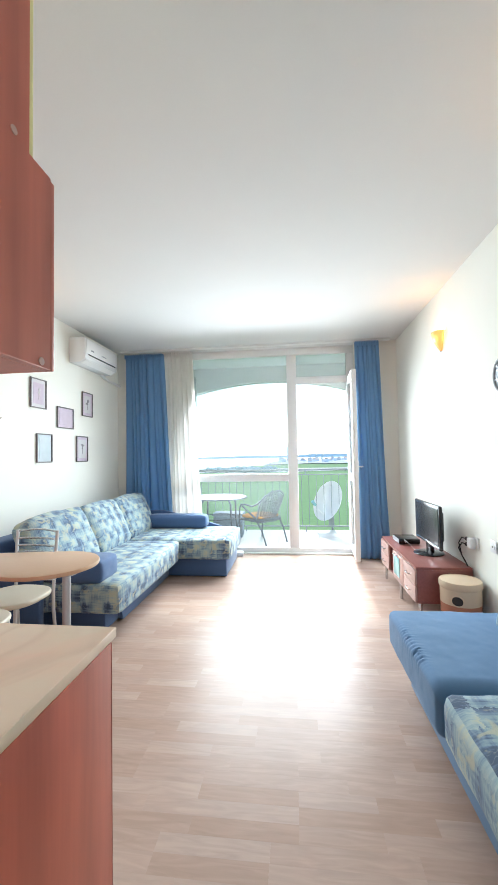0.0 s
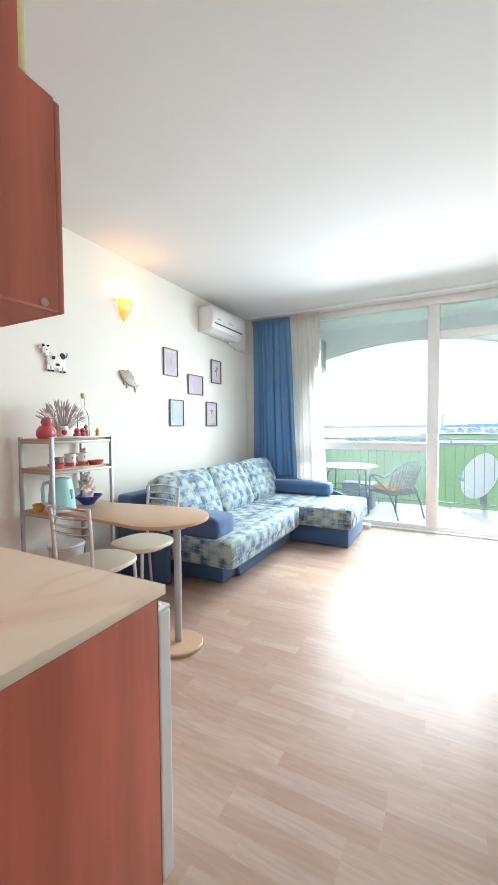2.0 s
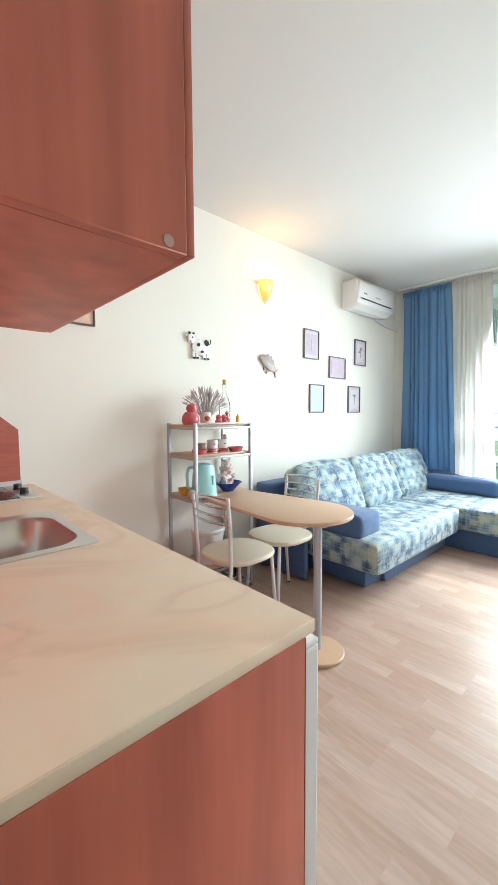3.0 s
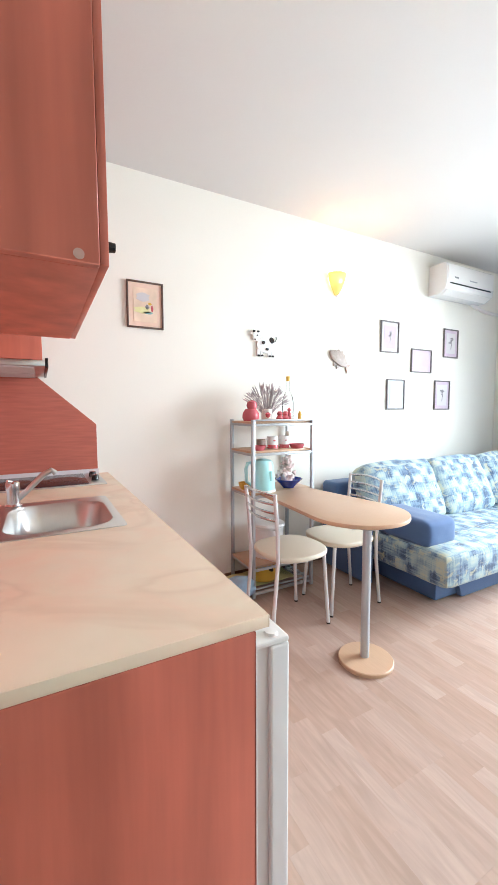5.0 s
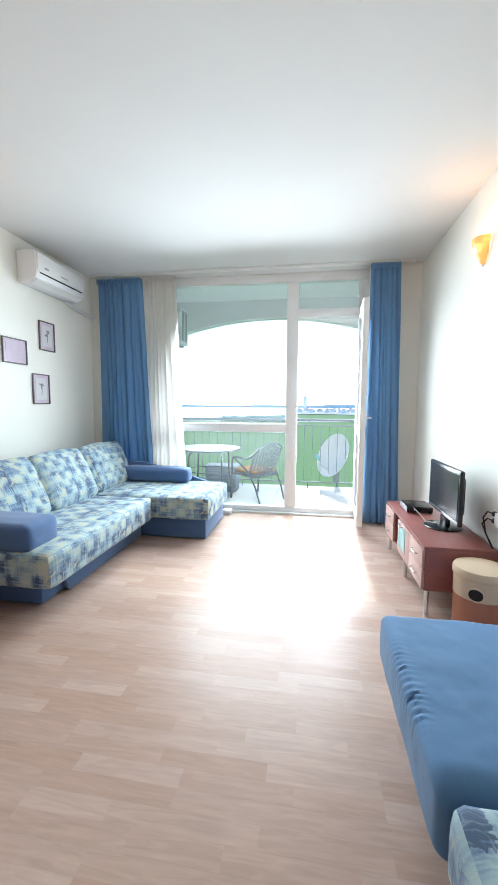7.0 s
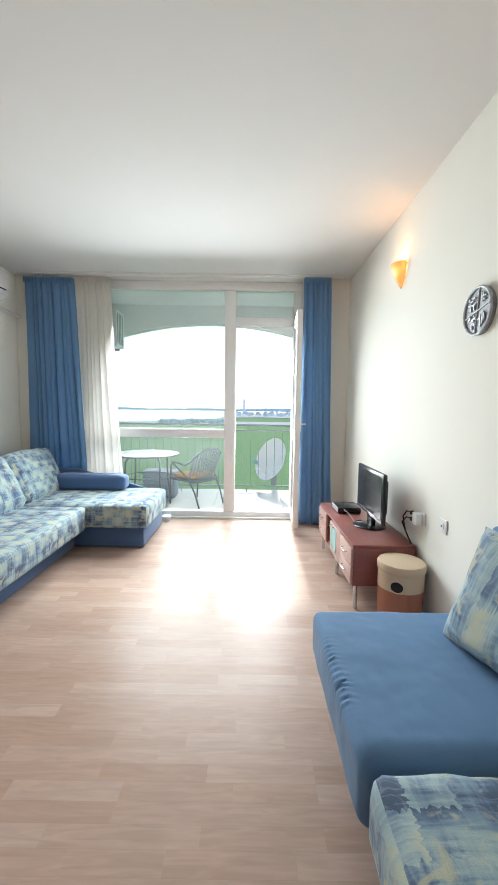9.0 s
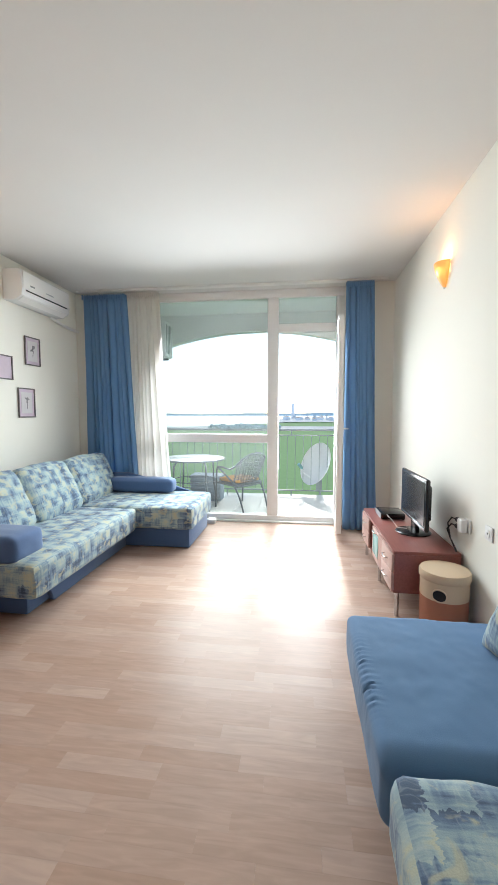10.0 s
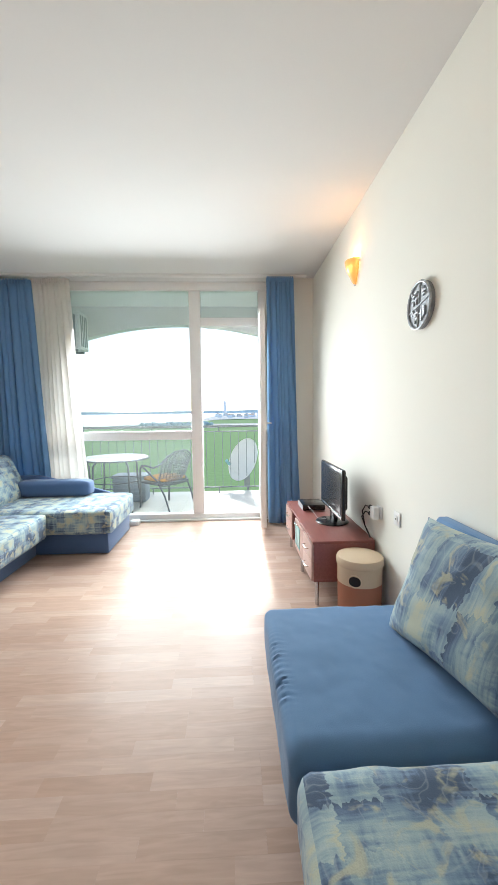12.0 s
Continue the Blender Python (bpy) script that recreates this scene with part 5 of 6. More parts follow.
for k in range(110):
    a, sp = rl.choice((1.57, 4.71)) + rl.gauss(0, 0.75), rl.uniform(0.04, 0.21)
    tip = Vector((-2.08 + 0.45 * sp * math.cos(a), 2.235 + sp * math.sin(a) * 1.0, ZT + 0.265 - 2.6 * sp * sp + rl.uniform(-0.03, 0.03)))
    root = Vector((-2.08 + 0.012 * math.cos(a), 2.235 + 0.012 * math.sin(a), ZT + 0.03))
    mid = root.lerp(tip, 0.55) + Vector((0, 0, 0.02))
    tube([root, mid, tip], 0.0014, 5, bm=stems)
    tube([mid.lerp(tip, 0.45), mid.lerp(tip, 0.7), tip], 0.003, 6, bm=heads, radii=[0.0015, 0.0044, 0.0012])
tagged(part("stems", stems, M_LAVENDER, lav), kind="stuff")
tagged(part("dried_stalk", heads, M_LAVENDER, lav, "grey-violet flower spikes"), kind="stuff")
f2 = thing("figurine", (-2.03, 2.345, ZT), label="pair of small red and white ceramic figures", category="figurine")
for dy in (-0.028, 0.022):
    part("figure", lathe([(0, 0), (0.024, 0), (0.027, 0.02), (0.016, 0.038), (0.021, 0.05), (0.014, 0.066), (0, 0.07)], (-2.03, 2.345 + dy, ZT), 16), M_RED, f2)
f3 = thing("figurine", (-2.06, 2.42, ZT), label="slim red and white ceramic figure", category="figurine")
part("figure", lathe([(0, 0), (0.02, 0), (0.017, 0.04), (0.009, 0.065), (0.015, 0.08), (0, 0.10)], (-2.06, 2.42, ZT), 16), M_RED, f3)
bt, _ = lathe_thing("bottle", [(0, 0), (0.040, 0), (0.044, 0.01), (0.044, 0.14), (0.036, 0.18), (0.015, 0.22), (0.013, 0.29), (0.015, 0.293), (0.015, 0.30), (0, 0.30)], (-2.13, 2.455, ZT), M_CLEAR, "empty clear glass bottle with a cork", "bottle")
part("cork", lathe([(0, 0.298), (0.013, 0.298), (0.015, 0.335), (0, 0.337)], (-2.13, 2.455, ZT), 14), M_YELLOW, bt, "yellowish cork")
f4 = thing("figurine", (-2.0, 2.475, ZT), label="tiny golden figurine on the top shelf", category="figurine")
part("figure", lathe([(0, 0), (0.016, 0), (0.012, 0.03), (0.015, 0.045), (0.008, 0.06), (0, 0.075)], (-2.0, 2.475, ZT), 14), M_YELLOW, f4)
for y in (2.255, 2.355):
    mg, _ = lathe_thing("mug", [(0, 0), (0.036, 0), (0.038, 0.004), (0.039, 0.092), (0.036, 0.092), (0.035, 0.01), (0, 0.008)], (-2.03, y, Z2), M_ENAMEL, "white mug with red decoration on the rack", "mug", "rack mugs")
    part("red_band", lathe([(0.0385, 0.004), (0.0395, 0.005), (0.0396, 0.028), (0.0388, 0.03)], (-2.03, y, Z2), 24), M_RED, mg)
    part("red_motif", lathe([(0, -0.012), (0.012, 0), (0, 0.012)], (-1.999, y - 0.006, Z2 + 0.062), 10), M_RED, mg)
    part("handle", tube([(-2.03, y - 0.036, Z2 + 0.075), (-2.03, y - 0.06, Z2 + 0.068), (-2.03, y - 0.064, Z2 + 0.045), (-2.03, y - 0.05, Z2 + 0.022), (-2.03, y - 0.036, Z2 + 0.018)], 0.006, 8), M_ENAMEL, mg)
fg = thing("figurine", (-2.06, 2.175, Z2), label="black and white cow-pattern ceramic cup", category="figurine")
part("cup", lathe([(0, 0), (0.026, 0), (0.034, 0.03), (0.034, 0.07), (0.030, 0.07), (0, 0.02)], (-2.06, 2.175, Z2), 18), M_BROWNFIG, fg)
f6 = thing("figurine", (-2.12, 2.45, Z2), label="small pale pink ceramic figure", category="figurine")
part("figure", lathe([(0, 0), (0.022, 0), (0.014, 0.05), (0.026, 0.085), (0.018, 0.115), (0, 0.125)], (-2.12, 2.45, Z2), 16), M_FIGURE, f6)
for y, r in ((2.11, 0.055), (2.44, 0.058)):
    lathe_thing("dish", [(0, 0), (r * 0.75, 0), (r, 0.032), (r - 0.004, 0.032), (r * 0.72, 0.006), (0, 0.005)], (-1.985, y, Z2), M_RED, "small red glazed dish on the rack", "dish", "red dishes")
KX, KY = -1.985, 2.145
kt, _ = lathe_thing("kettle", [(0, 0), (0.086, 0), (0.090, 0.014), (0.084, 0.10), (0.074, 0.195), (0.060, 0.218), (0.030, 0.228), (0, 0.230)], (KX, KY, Z3), M_AQUA, "aqua plastic electric kettle on the table", "kettle")
part("base", lathe([(0, -0.0003), (0.093, -0.0003), (0.093, 0.013), (0.0905, 0.0145)], (KX, KY, Z3), 24), M_WHITE, kt)
part("handle", tube([(KX - 0.02, KY - 0.070, Z3 + 0.205), (KX - 0.03, KY - 0.105, Z3 + 0.20), (KX - 0.03, KY - 0.120, Z3 + 0.16), (KX - 0.03, KY - 0.115, Z3 + 0.07), (KX - 0.02, KY - 0.082, Z3 + 0.045)], 0.012, 10), M_AQUA, kt)
part("spout", prism([(KY + 0.045, 0.915), (KY + 0.080, 0.925), (KY + 0.055, 0.968)], KX - 0.02, KX + 0.02, "x", 0.004), M_AQUA, kt)
part("water_gauge", box(KX + 0.074, KX + 0.086, KY + 0.01, KY + 0.028, 0.83, 0.90, 0.003), M_TEAL, kt, "darker teal gauge window")
bw, _ = lathe_thing("glass_bowl", [(0, 0), (0.042, 0), (0.047, 0.008), (0.072, 0.034), (0.106, 0.066), (0.101, 0.067), (0.068, 0.038), (0.042, 0.014), (0, 0.012)], (-2.0, 2.375, Z3), M_COBALT, "cobalt glass bowl holding a shell ornament", "bowl", seg=28)
sh = thing("shell_ornament", (-2.0, 2.36, Z3 + 0.013), label="pinkish white shell ornament in a glass bowl", category="ornament")
hs = bmesh.new()
rs = random.Random(3)
for k in range(40):
    a, z = rs.uniform(0, 6.28), rs.uniform(0.02, 0.19)
    r = 0.085 * (1 - z / 0.24) * rs.uniform(0.4, 1)
    c = Vector((-2.0 + r * math.cos(a), 2.36 + r * math.sin(a), Z3 + 0.03 + z))
    tube([c, c + Vector((0.02 * math.cos(a), 0.02 * math.sin(a), 0.022))], 0.016, 7, bm=hs, radii=[0.020, 0.004])
lathe([(0, 0.012), (0.04, 0.02), (0.045, 0.06), (0.02, 0.16), (0, 0.19)], (-2.0, 2.36, Z3), 14, hs)
part("shells", hs, M_SHELL, sh)
lm, _ = lathe_thing("small_bowl", [(0, 0), (0.022, 0.0), (0.036, 0.02), (0.042, 0.05), (0.038, 0.05), (0.030, 0.02), (0, 0.012)], (-2.10, 2.055, Z3), M_YELLOW, "small yellow bowl on the shelf", "bowl")
bk, _ = lathe_thing("bucket", [(0, 0), (0.10, 0), (0.12, 0.22), (0.125, 0.225), (0.12, 0.23), (0.0, 0.23)], (-2.09, 2.25, 0.2275), M_WHITE, "white lidded plastic tub on the lower shelf", "tub")
part("lid", lathe([(0, 0.23), (0.128, 0.23), (0.13, 0.245), (0.12, 0.256), (0, 0.26)], (-2.09, 2.25, 0.2275), 28), M_WHITE, bk, "white snap lid")
yp, _ = lathe_thing("saucepan", [(0, 0), (0.095, 0), (0.104, 0.012), (0.107, 0.112), (0.103, 0.112), (0.099, 0.014), (0, 0.012)], (-2.075, 2.20, Z5 + 0.010), M_YELLOW, "yellow enamel saucepan on the rack's lowest level", "saucepan")
part("handle", tube([(-1.971, 2.20, Z5 + 0.105), (-1.945, 2.20, Z5 + 0.11)], 0.012, 10), M_BLACK, yp)
cl = thing("dust_cloth", (-2.05, 2.03, 0.05), label="lemon yellow cloth spread on the lowest rack bars", category="cloth")
bm = bmesh.new()
bmesh.ops.create_grid(bm, x_segments=14, y_segments=20, size=0.5, matrix=Matrix.Diagonal((0.25, 0.46, 1, 1)))
for v in bm.verts:
    v.co.z = 0.008 * noise.noise(v.co * 14)
bm.transform(Matrix.Translation((-2.105, 2.20, 0.064)))
bmesh.ops.solidify(bm, geom=bm.faces[:], thickness=0.003)
part("cloth", bm, M_LEMON, cl)
bg = thing("plastic_bag", (-2.10, 1.92, 0.0), label="crumpled pale blue plastic bag on the floor", category="bag")
part("film", cushion(0.14, 0.11, 0.12, 0.02, 0.02, 22, 0.032, 5.0, pose(-1.99, 1.955, 0.074, 0, 0, 12)), M_SKYBAG, bg)
pt, _ = lathe_thing("glass_jar", [(0, 0), (0.07, 0), (0.075, 0.01), (0.075, 0.10), (0.06, 0.12), (0.06, 0.13), (0.055, 0.13), (0.055, 0.118), (0.07, 0.1), (0.07, 0.012), (0, 0.01)], (-2.08, 2.42, Z5), M_CLEAR, "wide clear glass jar on the lowest level", "jar")

# ---- wall ornaments ----
cow = thing("cow_plaque", (XL, 2.33, 1.84), label="flat black and white cow wall ornament", category="wall ornament")
cow_bm = merge(prism([(2.30 + 0.078 * math.cos(k * math.pi / 14) + 0.04, 1.832 + 0.062 * math.sin(k * math.pi / 14)) for k in range(28)], XL + 0.001, XL + 0.02, "x", 0.004),
               prism([(2.235, 1.86), (2.275, 1.855), (2.285, 1.90), (2.275, 1.925), (2.235, 1.925), (2.222, 1.90)], XL + 0.001, XL + 0.024, "x", 0.004))
for y in (2.275, 2.305, 2.375, 2.405):
    merge(cow_bm, prism([(y - 0.011, 1.742), (y + 0.013, 1.742), (y + 0.010, 1.80), (y - 0.010, 1.80)], XL + 0.001, XL + 0.018, "x", 0.002))
part("body", cow_bm, M_ENAMEL, cow)
rc = random.Random(4)
for yc, zc, hy, hz in ((2.395, 1.872, 0.026, 0.024), (2.352, 1.800, 0.016, 0.012), (2.318, 1.850, 0.015, 0.018), (2.276, 1.749, 0.014, 0.008), (2.306, 1.749, 0.014, 0.008), (2.376, 1.749, 0.014, 0.008), (2.406, 1.749, 0.014, 0.008), (2.236, 1.930, 0.011, 0.010), (2.272, 1.930, 0.011, 0.010), (2.262, 1.900, 0.006, 0.007), (2.243, 1.868, 0.009, 0.005)):
    spot = [(yc + hy * rc.uniform(0.7, 1.15) * math.cos(k * math.pi / 5), zc + hz * rc.uniform(0.7, 1.15) * math.sin(k * math.pi / 5)) for k in range(10)]
    part("black_patch", prism(spot, XL + 0.016, XL + 0.0265, "x", 0.002, 1), M_BLACK, cow)
for yc in (2.218, 2.292):
    part("ear", prism([(yc - 0.014, 1.905), (yc + 0.014, 1.905), (yc + 0.010, 1.922), (yc - 0.010, 1.922)], XL + 0.001, XL + 0.016, "x", 0.002, 1), M_ENAMEL, cow)
part("tail", tube([(XL + 0.01, 2.412, 1.86), (XL + 0.01, 2.436, 1.868), (XL + 0.01, 2.444, 1.89), (XL + 0.01, 2.440, 1.905)], 0.004, 8), M_BLACK, cow)
fish = thing("fish_plaque", (XL, 3.1, 1.76), label="bronzed ceramic fish wall ornament, head upwards", category="wall ornament")
def fp(u, w):      # the fish leans: nose up to the near side
    a = radians(-32)
    return (3.09 + u * math.cos(a) - w * math.sin(a), 1.768 + u * math.sin(a) + w * math.cos(a))
part("body", prism([fp(-0.12 + 0.11 * (1 - math.cos(k * math.pi / 12)), 0.055 * math.sin(k * math.pi / 12)) for k in range(13)] + [fp(-0.12 + 0.11 * (1 - math.cos(k * math.pi / 12)), -0.048 * math.sin(k * math.pi / 12)) for k in range(11, 0, -1)], XL + 0.001, XL + 0.025, "x", 0.008), M_BROWNFIG, fish)
part("tail_fin", prism([fp(0.085, 0.0), fp(0.145, 0.05), fp(0.125, 0.0), fp(0.145, -0.05)], XL + 0.001, XL + 0.014, "x", 0.003), M_BROWNFIG, fish)
part("back_fin", prism([fp(-0.06, 0.045), fp(-0.045, 0.078), fp(-0.02, 0.070), fp(0.0, 0.090), fp(0.022, 0.070), fp(0.05, 0.072), fp(0.045, 0.035)], XL + 0.001, XL + 0.012, "x", 0.003), M_BROWNFIG, fish)
part("belly_fin", prism([fp(-0.04, -0.035), fp(-0.015, -0.080), fp(0.004, -0.058), fp(0.030, -0.085), fp(0.045, -0.045), fp(0.04, -0.025)], XL + 0.001, XL + 0.012, "x", 0.003), M_BROWNFIG, fish)
part("eye", lathe([(0, 0), (0.006, 0), (0, 0.006)], (XL + 0.026, *fp(-0.085, 0.012)), 10), M_BLACK, fish)
strip = thing("extension_block", (-0.52, 5.40, 0), label="small white plastic block on the floor by the window", category="block")
part("case", box(-0.60, -0.50, 5.43, 5.545, 0.0, 0.055, 0.006), M_WHITE, strip)

# ---- balcony ----
YR = 7.2
solid("balcony_slab", box(-2.6, 2.1, 5.703, YR + 0.16, -0.25, -0.012), M_RENDER, "concrete balcony slab", "balcony floor")
solid("balcony_wall_left", box(-2.6, -2.36, 5.762, YR + 0.16, -0.012, 3.2), M_RENDER, "white rendered balcony side wall", "wall")
solid("balcony_wall_right", box(1.72, 2.1, 5.762, YR + 0.16, -0.012, 3.2), M_RENDER, "white rendered balcony side wall", "wall")
solid("balcony_ceiling", box(-2.6, 2.1, 5.762, YR + 0.16, 3.0, 3.2), M_RENDER, "white rendered balcony ceiling", "ceiling")
arch = [(-2.36, 3.0)] + [(x, 2.716 - (x + 0.20) ** 2 / 10.2) for x in [-2.36 + 4.08 * k / 24 for k in range(25)]] + [(1.72, 3.0)]
solid("balcony_arch", prism(arch, YR - 0.02, YR + 0.16, "y"), M_RENDER, "shallow white arch over the balcony front", "arch")


def railing():
    s = thing("balcony_railing", (-0.3, YR, 0), label="grey painted steel balcony railing with upright bars", category="railing")
    part("handrail", tube([(-2.36, YR, 1.105), (1.72, YR, 1.105)], 0.017, 12), M_RAIL, s)
    part("upper_rail", box(-2.36, 1.72, YR - 0.012, YR + 0.012, 1.008, 1.028), M_RAIL, s)
    part("lower_rail", box(-2.36, 1.72, YR - 0.012, YR + 0.012, 0.09, 0.11), M_RAIL, s)
    for k in range(4):
        part("stub", tube([(-1.75 + k * 1.08, YR, 1.028), (-1.75 + k * 1.08, YR, 1.09)], 0.008, 8), M_RAIL, s)
        part("post", box(-1.76 + k * 1.08, -1.74 + k * 1.08, YR - 0.01, YR + 0.01, -0.012, 0.09), M_RAIL, s)
    x = -2.28
    while x < 1.70:
        part("bar", tube([(x, YR, 0.11), (x, YR, 1.008)], 0.005, 8), M_RAIL, s)
        x += 0.131


railing()


def garden_table():
    c = (-1.0, 6.31)
    s = thing("garden_table", (*c, 0), label="round white balcony table on dark steel legs", category="table")
    part("tabletop", lathe([(0, 0.70), (0.43, 0.70), (0.445, 0.708), (0.445, 0.722), (0.43, 0.73), (0, 0.73)], (*c, 0), 40), M_DISH, s, "white round top")
    part("rim", tube([(c[0] + 0.445 * math.cos(k * math.pi / 24), c[1] + 0.445 * math.sin(k * math.pi / 24), 0.71) for k in range(48)], 0.013, 8, True), M_WICKER, s)
    for k in range(4):
        a = radians(45 + 90 * k)
        d = Vector((math.cos(a), math.sin(a), 0))
        o = Vector((*c, 0))
        part("leg", tube([o + d * 0.40 + Vector((0, 0, -0.012)), o + d * 0.34 + Vector((0, 0, 0.35)), o + d * 0.33 + Vector((0, 0, 0.62)), o + d * 0.27 + Vector((0, 0, 0.69)), o + d * 0.18 + Vector((0, 0, 0.70))], 0.013, 10), M_WICKER_D, s)
    part("ring", tube([(c[0] + 0.33 * math.cos(k * math.pi / 16), c[1] + 0.33 * math.sin(k * math.pi / 16), 0.40) for k in range(32)], 0.007, 8, True), M_WICKER_D, s)


def wicker_chair(at, rz):
    """An armchair of woven strips on bent tube; it faces -x before it is turned."""
    s = thing("wicker_chair", at, rz, label="grey woven balcony armchair with an orange seat cushion", category="chair", group="balcony chairs")
    M = s.matrix_basis.copy()
    def p(name, bm, m, label=""):
        bm.transform(M)
        return part(name, bm, m, s, label)
    for sy in (-1, 1):
        p("arm_tube", tube([(-0.27, sy * 0.27, 0.0), (-0.25, sy * 0.27, 0.35), (-0.24, sy * 0.275, 0.56), (-0.20, sy * 0.28, 0.615), (-0.10, sy * 0.28, 0.62), (0.05, sy * 0.28, 0.60), (0.16, sy * 0.27, 0.65), (0.26, sy * 0.22, 0.76), (0.30, sy * 0.10, 0.82), (0.305, 0, 0.83)], 0.013, 10), M_WICKER_D)
        p("back_leg", tube([(0.30, sy * 0.24, 0.0), (0.22, sy * 0.25, 0.22), (0.10, sy * 0.265, 0.42), (-0.20, sy * 0.27, 0.60)], 0.012, 10), M_WICKER_D)
        p("side_rail", tube([(-0.25, sy * 0.27, 0.38), (0.16, sy * 0.24, 0.36)], 0.010, 8), M_WICKER_D)
    p("front_rail", tube([(-0.25, -0.27, 0.385), (-0.25, 0.27, 0.385)], 0.010, 8), M_WICKER_D)
    p("back_rail", tube([(0.17, -0.24, 0.36), (0.20, 0, 0.36), (0.17, 0.24, 0.36)], 0.010, 8), M_WICKER_D)
    bm = bmesh.new()
    def pt(u, v):      # woven back: u across, v up
        r = 0.24 + 0.02 * v
        return Vector((0.17 + 0.13 * v - 0.11 * u * u, r * u * 1.05, 0.37 + 0.45 * v - 0.15 * v * u * u))
    for k in range(10):
        v = (k + 0.5) / 10
        tube([pt(u / 8, v) + Vector((0.004 * (-1) ** (k + j), 0, 0)) for j, u in enumerate(range(-8, 9))], 0.008, 6, bm=bm)
    for k in range(13):
        u = -1 + 2 * (k + 0.5) / 13
        tube([pt(u, v / 10) + Vector((0.004 * (-1) ** (k + v), 0, 0)) for v in range(11)], 0.008, 6, bm=bm)
    p("woven_back", bm, M_WICKER, "open woven grey back")
    bm = bmesh.new()
    for k in range(14):
        x = -0.24 + 0.40 * k / 13
        tube([(x, -0.26, 0.385), (x, 0, 0.375), (x, 0.26, 0.385)], 0.008, 6, bm=bm)
    for k in range(16):
        y = -0.25 + 0.5 * k / 15
        tube([(-0.25, y, 0.381), (0.17, y, 0.371)], 0.007, 6, bm=bm)
    p("woven_seat", bm, M_WICKER)
    return s


garden_table()
ch = wicker_chair((-0.30, 6.36, -0.012), -38)
copy_thing(ch, pose(-1.78, 6.45, -0.012, 0, 0, 172))
for x, y, rz in ((-0.345, 6.39, -38), (-1.75, 6.45, 0)):
    q = thing("seat_cushion", (x, y, 0.39), label="thin orange and cream seat cushion on the woven chair", category="cushion", group="balcony seat cushions")
    part("cover", cushion(0.40, 0.44, 0.055, 0.025, 0.012, 8, 0.006, x, pose(x, y, 0.415, 0, 0, rz)), M_ORANGE, q)
bxs = thing("storage_box", (-0.93, 6.78, 0), label="low grey-blue woven storage box under the balcony table", category="box")
part("body", box(-1.16, -0.68, 6.66, 6.98, -0.012, 0.36, 0.012), M_BOX, bxs)
part("lid", box(-1.18, -0.66, 6.64, 7.0, 0.36, 0.40, 0.01), M_BOX, bxs)
for k in range(6):
    part("slat", box(-1.165, -0.675, 6.654, 6.662, 0.02 + k * 0.056, 0.05 + k * 0.056, 0.002), M_BOX, bxs)


def satellite_dish():
    s = thing("satellite_dish", (0.9, 7.45, 0.1), label="white satellite dish on a bracket outside the railing", category="satellite dish")
    bm = bmesh.new()
    lathe([(0, 0.0), (0.10, 0.006), (0.20, 0.026), (0.30, 0.058), (0.375, 0.092), (0.38, 0.088), (0.30, 0.050), (0.2, 0.018), (0.1, -0.002), (0, -0.008)], (0, 0, 0), 40, bm)
    bm.transform(Matrix.Translation((0.870, 7.48, 0.49)) @ pose(0, 0, 0, 68, 0, -52) @ Matrix.Diagonal((0.93, 1, 1, 1)))
    part("reflector", bm, M_DISH, s, "white dished reflector")
    part("arm", tube([(0.86, 7.46, 0.20), (0.74, 7.40, 0.28), (0.62, 7.33, 0.37), (0.56, 7.31, 0.45)], 0.010, 8), M_DISH, s)
    part("feed_horn", tube([(0.585, 7.33, 0.45), (0.53, 7.29, 0.53)], 0.028, 14), M_TEAL, s, "greenish feed horn")
    part("bracket", box(0.83, 0.93, 7.48, 7.56, 0.05, 0.42, 0.006), M_RAIL, s)
    part("mount_pipe", tube([(0.90, 7.53, -0.20), (0.90, 7.53, 0.40)], 0.02, 12), M_RAIL, s)
    part("wall_foot", box(0.85, 0.95, YR + 0.161, 7.55, -0.22, -0.14, 0.004), M_RAIL, s)


satellite_dish()
odu = thing("outdoor_unit", (-2.1, 6.6, 2.2), label="outdoor unit of an air conditioner on the balcony side wall", category="air conditioner")
part("case", box(-2.355, -1.445, 6.42, 6.74, 2.23, 2.745, 0.015, 3), M_DISH, odu)
for k in range(7):
    part("grille_slat", box(-1.86 + 0.055 * k, -1.835 + 0.055 * k, 6.412, 6.421, 2.27, 2.70, 0.002), M_RAIL, odu)
for k in range(4):
    part("grille_slat", box(-1.446, -1.438, 6.45 + 0.065 * k, 6.475 + 0.065 * k, 2.27, 2.70, 0.002), M_RAIL, odu)
for y in (6.46, 6.70):
    part("bracket", box(-2.355, -1.50, y - 0.015, y + 0.015, 2.20, 2.23), M_RAIL, odu)

# ---- distance ----
ZG = -15.0
rg = random.Random(11)
bm = bmesh.new()
bmesh.ops.create_grid(bm, x_segments=2, y_segments=2, size=4900, matrix=Matrix.Translation((0, 0, ZG)))
solid("ground", bm, M_GRASS, "bright green field of young crop", "ground")


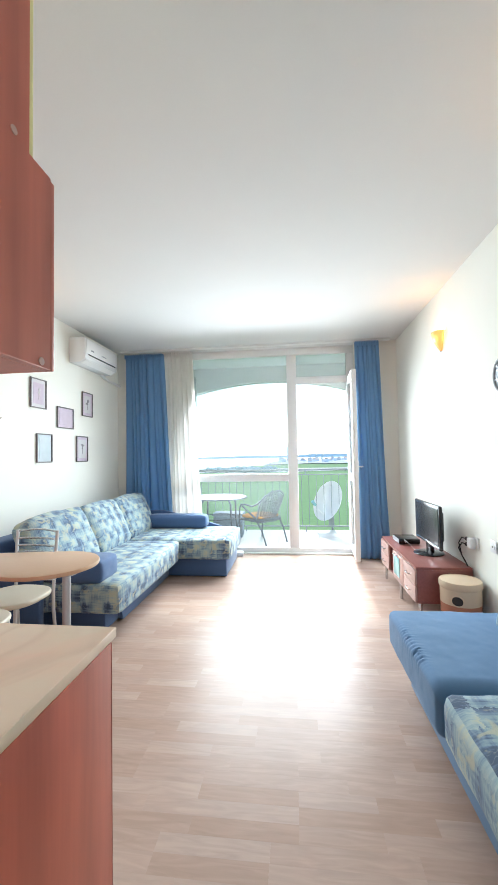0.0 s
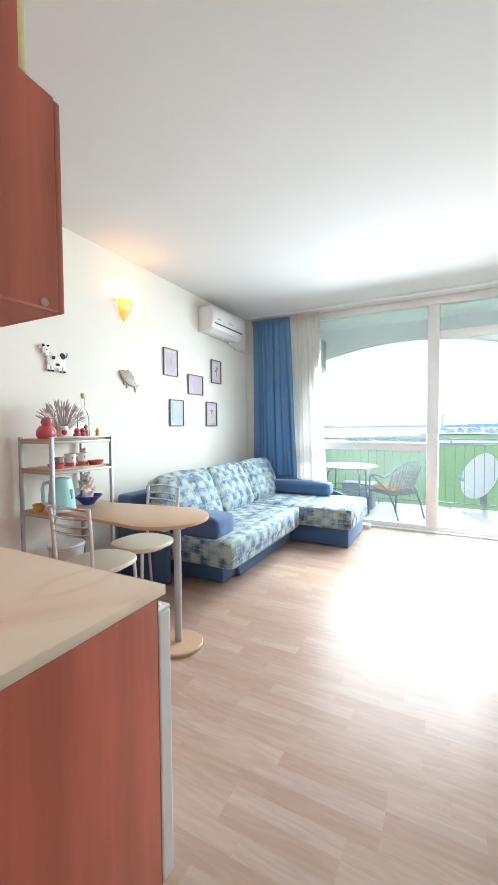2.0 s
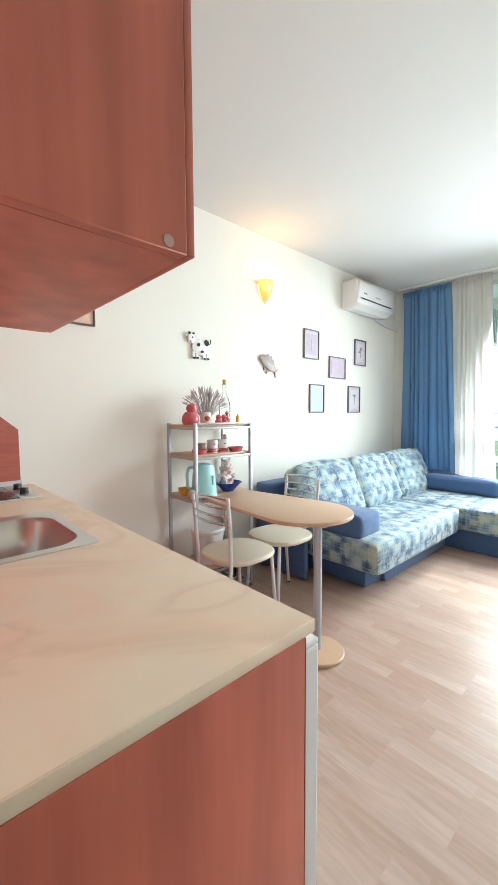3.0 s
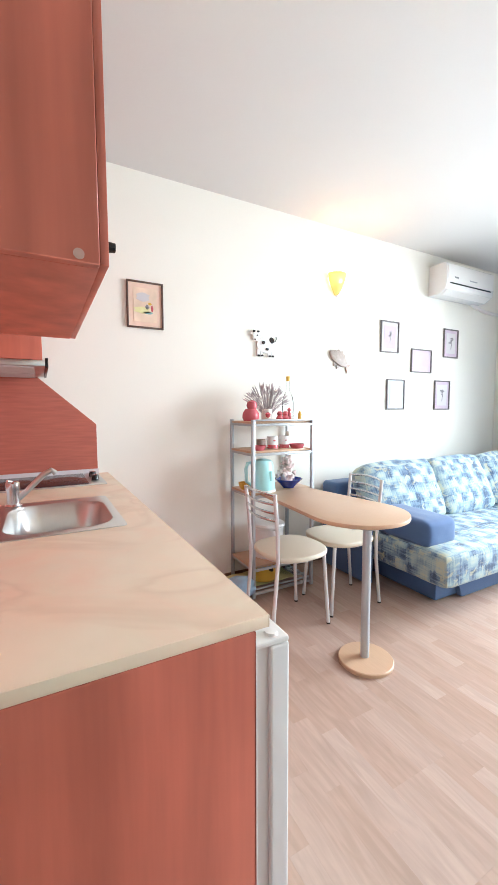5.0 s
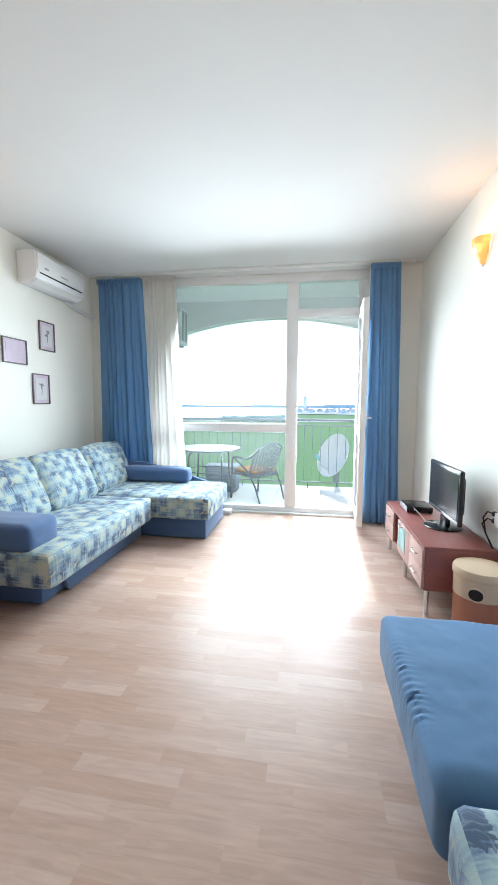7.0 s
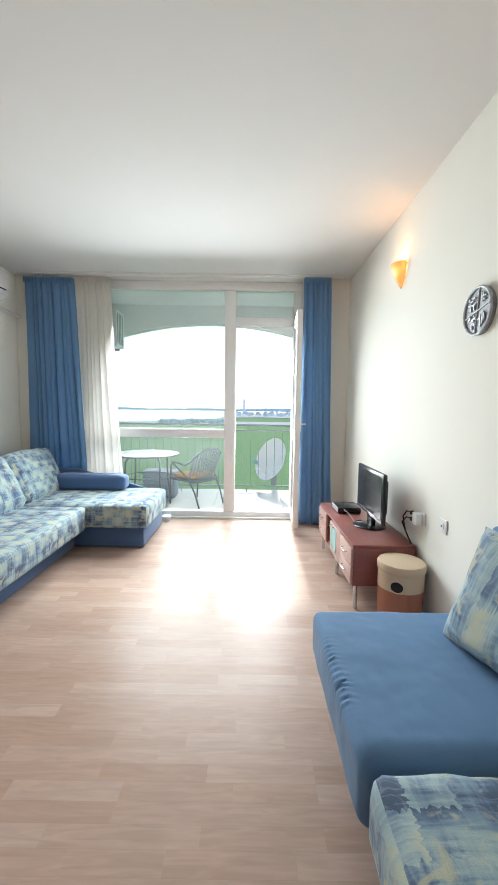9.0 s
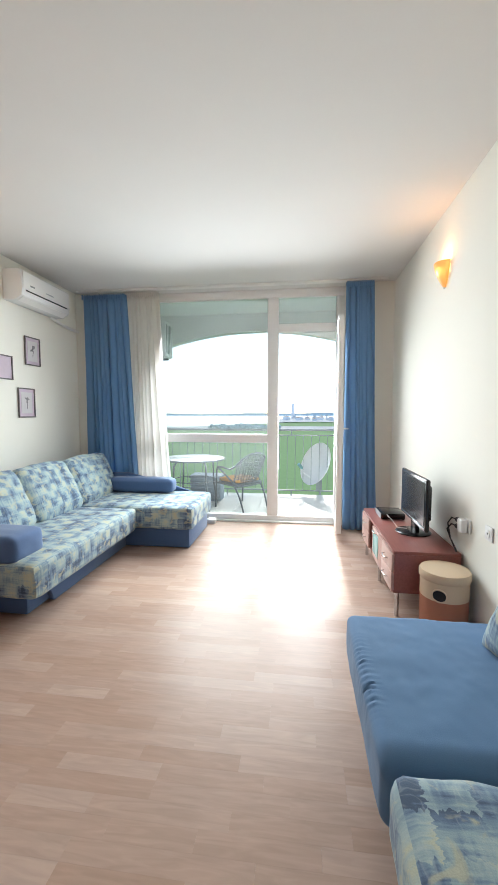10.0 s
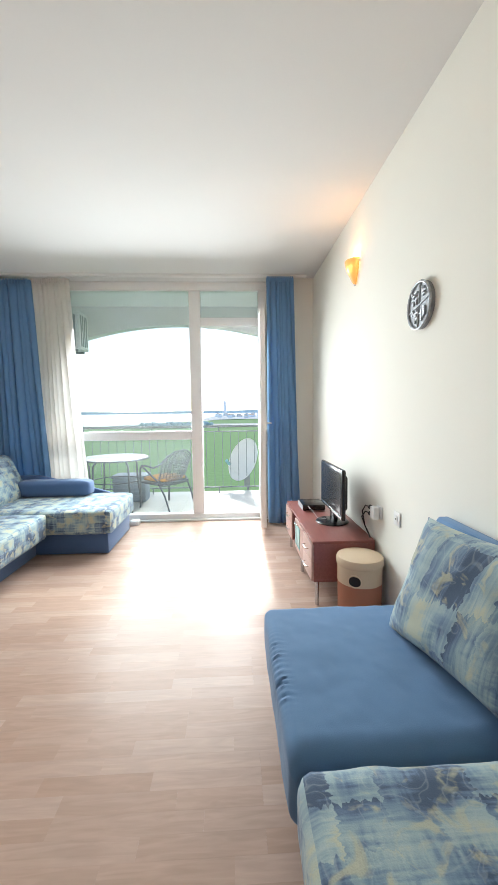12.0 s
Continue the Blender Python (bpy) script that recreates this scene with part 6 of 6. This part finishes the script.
def sheet(name, near, far, z, x0, x1, material, label, category):
    """A flat stretch of land or water with uneven near and far shores."""
    bm = bmesh.new()
    a = [bm.verts.new((x0 + (x1 - x0) * k / 40, near(x0 + (x1 - x0) * k / 40), z)) for k in range(41)]
    b = [bm.verts.new((x0 + (x1 - x0) * k / 40, far(x0 + (x1 - x0) * k / 40), z)) for k in range(41)]
    for k in range(40):
        bm.faces.new((a[k], a[k + 1], b[k + 1], b[k]))
    return solid(name, bm, material, label, category)


sheet("shore", lambda x: 400 + 22 * noise.noise(Vector((x / 70, 0, 0))) + max(0, x) * 0.25, lambda x: 520, ZG + 0.3, -900, 900, M_SAND, "pale sandy shore behind the field", "shore")
sheet("water", lambda x: 440 + 26 * noise.noise(Vector((x / 90, 3, 0))) + max(0, x + 110) ** 1.15 * 1.6, lambda x: 4800, ZG + 0.6, -4800, 1400, M_WATER, "calm bright bay", "sea")
sheet("headland", lambda x: 760 + 60 * noise.noise(Vector((x / 60, 5, 0))), lambda x: 1700, ZG + 1.2, -60, 900, M_SAND, "low headland with a town", "headland")
ridge = bmesh.new()
for k in range(120):
    x = -4600 + 9200 * k / 119
    h = 26 + 22 * noise.noise(Vector((x / 700, 1, 0))) + 7 * noise.noise(Vector((x / 130, 2, 0)))
    box(x - 40, x + 40, 4300, 4380, ZG, ZG + max(8, h), bm=ridge)
solid("backdrop_far_shore", ridge, M_FARLAND, "far shore of the bay, distance haze painted into its pale blue", "far shore", smooth=False)
for k in range(90):
    x, y = rg.uniform(-35, 420), rg.uniform(900, 1600)
    w, d, h = rg.uniform(6, 14), rg.uniform(6, 12), rg.uniform(3, 9)
    hb = thing("town_house", (x, y, ZG + 1.2), label="small distant pale town house with a low roof", category="house", group="distant town")
    part("wall", box(x - w / 2, x + w / 2, y - d / 2, y + d / 2, ZG + 1.2, ZG + 1.2 + h), M_TOWN, hb, smooth=False)
    part("roof", prism([(x - w / 2 - 0.5, ZG + 1.2 + h), (x + w / 2 + 0.5, ZG + 1.2 + h), (x, ZG + 1.2 + h + w * 0.22)], y - d / 2 - 0.5, y + d / 2 + 0.5, "y"), M_PEACH, hb, smooth=False)
tw = thing("tower", (-22, 1480, ZG + 1.2), label="tall pale tower standing over the distant town", category="tower")
part("shaft", lathe([(0, 0), (7, 0), (6, 30), (6, 44), (7.5, 45), (7.5, 49), (4, 50), (4, 56), (0, 58)], (-22, 1480, ZG + 1.2), 12), M_TOWN, tw)
wood = bmesh.new()
for k in range(60):
    x, y = rg.uniform(-95, -20), rg.uniform(395, 425)
    r = rg.uniform(1.5, 3.6)
    for j in range(5):
        c = (x + rg.uniform(-r, r), y + rg.uniform(-r, r), ZG + rg.uniform(0.5, 1.4) * r)
        lathe([(0, -r * 0.7), (r * 0.6, -r * 0.3), (r * 0.7, r * 0.1), (r * 0.4, r * 0.5), (0, r * 0.7)], c, 6, wood)
solid("far_wood", wood, M_TREE, "band of bushes along the shore, haze painted into their colour", "trees", kind="stuff")

# ---- floors made of pieces ----
def strip_mesh(length, width, name):
    bm = box(0, length, 0, width, -0.008, 0.0)
    return mesh_of(name, bm, M_OAK, False)


sub = solid("floor", box(XL, XR, YB, 5.70, -0.10, -0.0085), M_GAP, "light oak laminate floor in staggered strips", "floor")
rf = random.Random(2)
W, GAP = 0.0725, 0.0002
meshes = {n: strip_mesh(n * 0.1 - GAP, W - GAP, "floor_strip") for n in range(1, 13)}
rest = bmesh.new()
y, row, pieces = YB, 0, 0
while y < 5.69:
    x = XL
    first_len = rf.randint(1, 6)
    while x < XR - 0.02:
        n = first_len if x == XL else rf.choice((3, 4, 4, 5, 6))
        n = max(1, min(n, int(round((XR - x) * 10)) or 1, 12))
        if 1.35 < y < 3.9 and -1.5 < x and x + n * 0.1 < XR + 0.02 and pieces < 300:
            ob = new("floor_strip", meshes[n])
            ob.parent = sub
            ob.location = (x, y, 0)
            pieces += 1
        else:
            box(x, min(x + n * 0.1, XR) - GAP, y, min(y + W, 5.7) - GAP, -0.008, 0.0, bm=rest)
        x += n * 0.1
    y += W
    row += 1
far_strips = new("floor_strips_far", mesh_of("floor_strips_far", rest, M_OAK, False))
far_strips.parent = sub
tagged(far_strips, kind="stuff")

tile_mesh = mesh_of("balcony_tile", box(0, 0.327, 0, 0.327, -0.011, 0.0), M_TILE, False)
slab = bpy.data.objects["balcony_slab"]
for i in range(13):
    for j in range(5):
        tx, ty = -2.36 + 0.33 * i, 5.712 + 0.33 * j
        if tx + 0.327 > 1.94:
            continue
        ob = new("floor_tile", tile_mesh)
        ob.parent = slab
        ob.location = (tx, ty, 0)
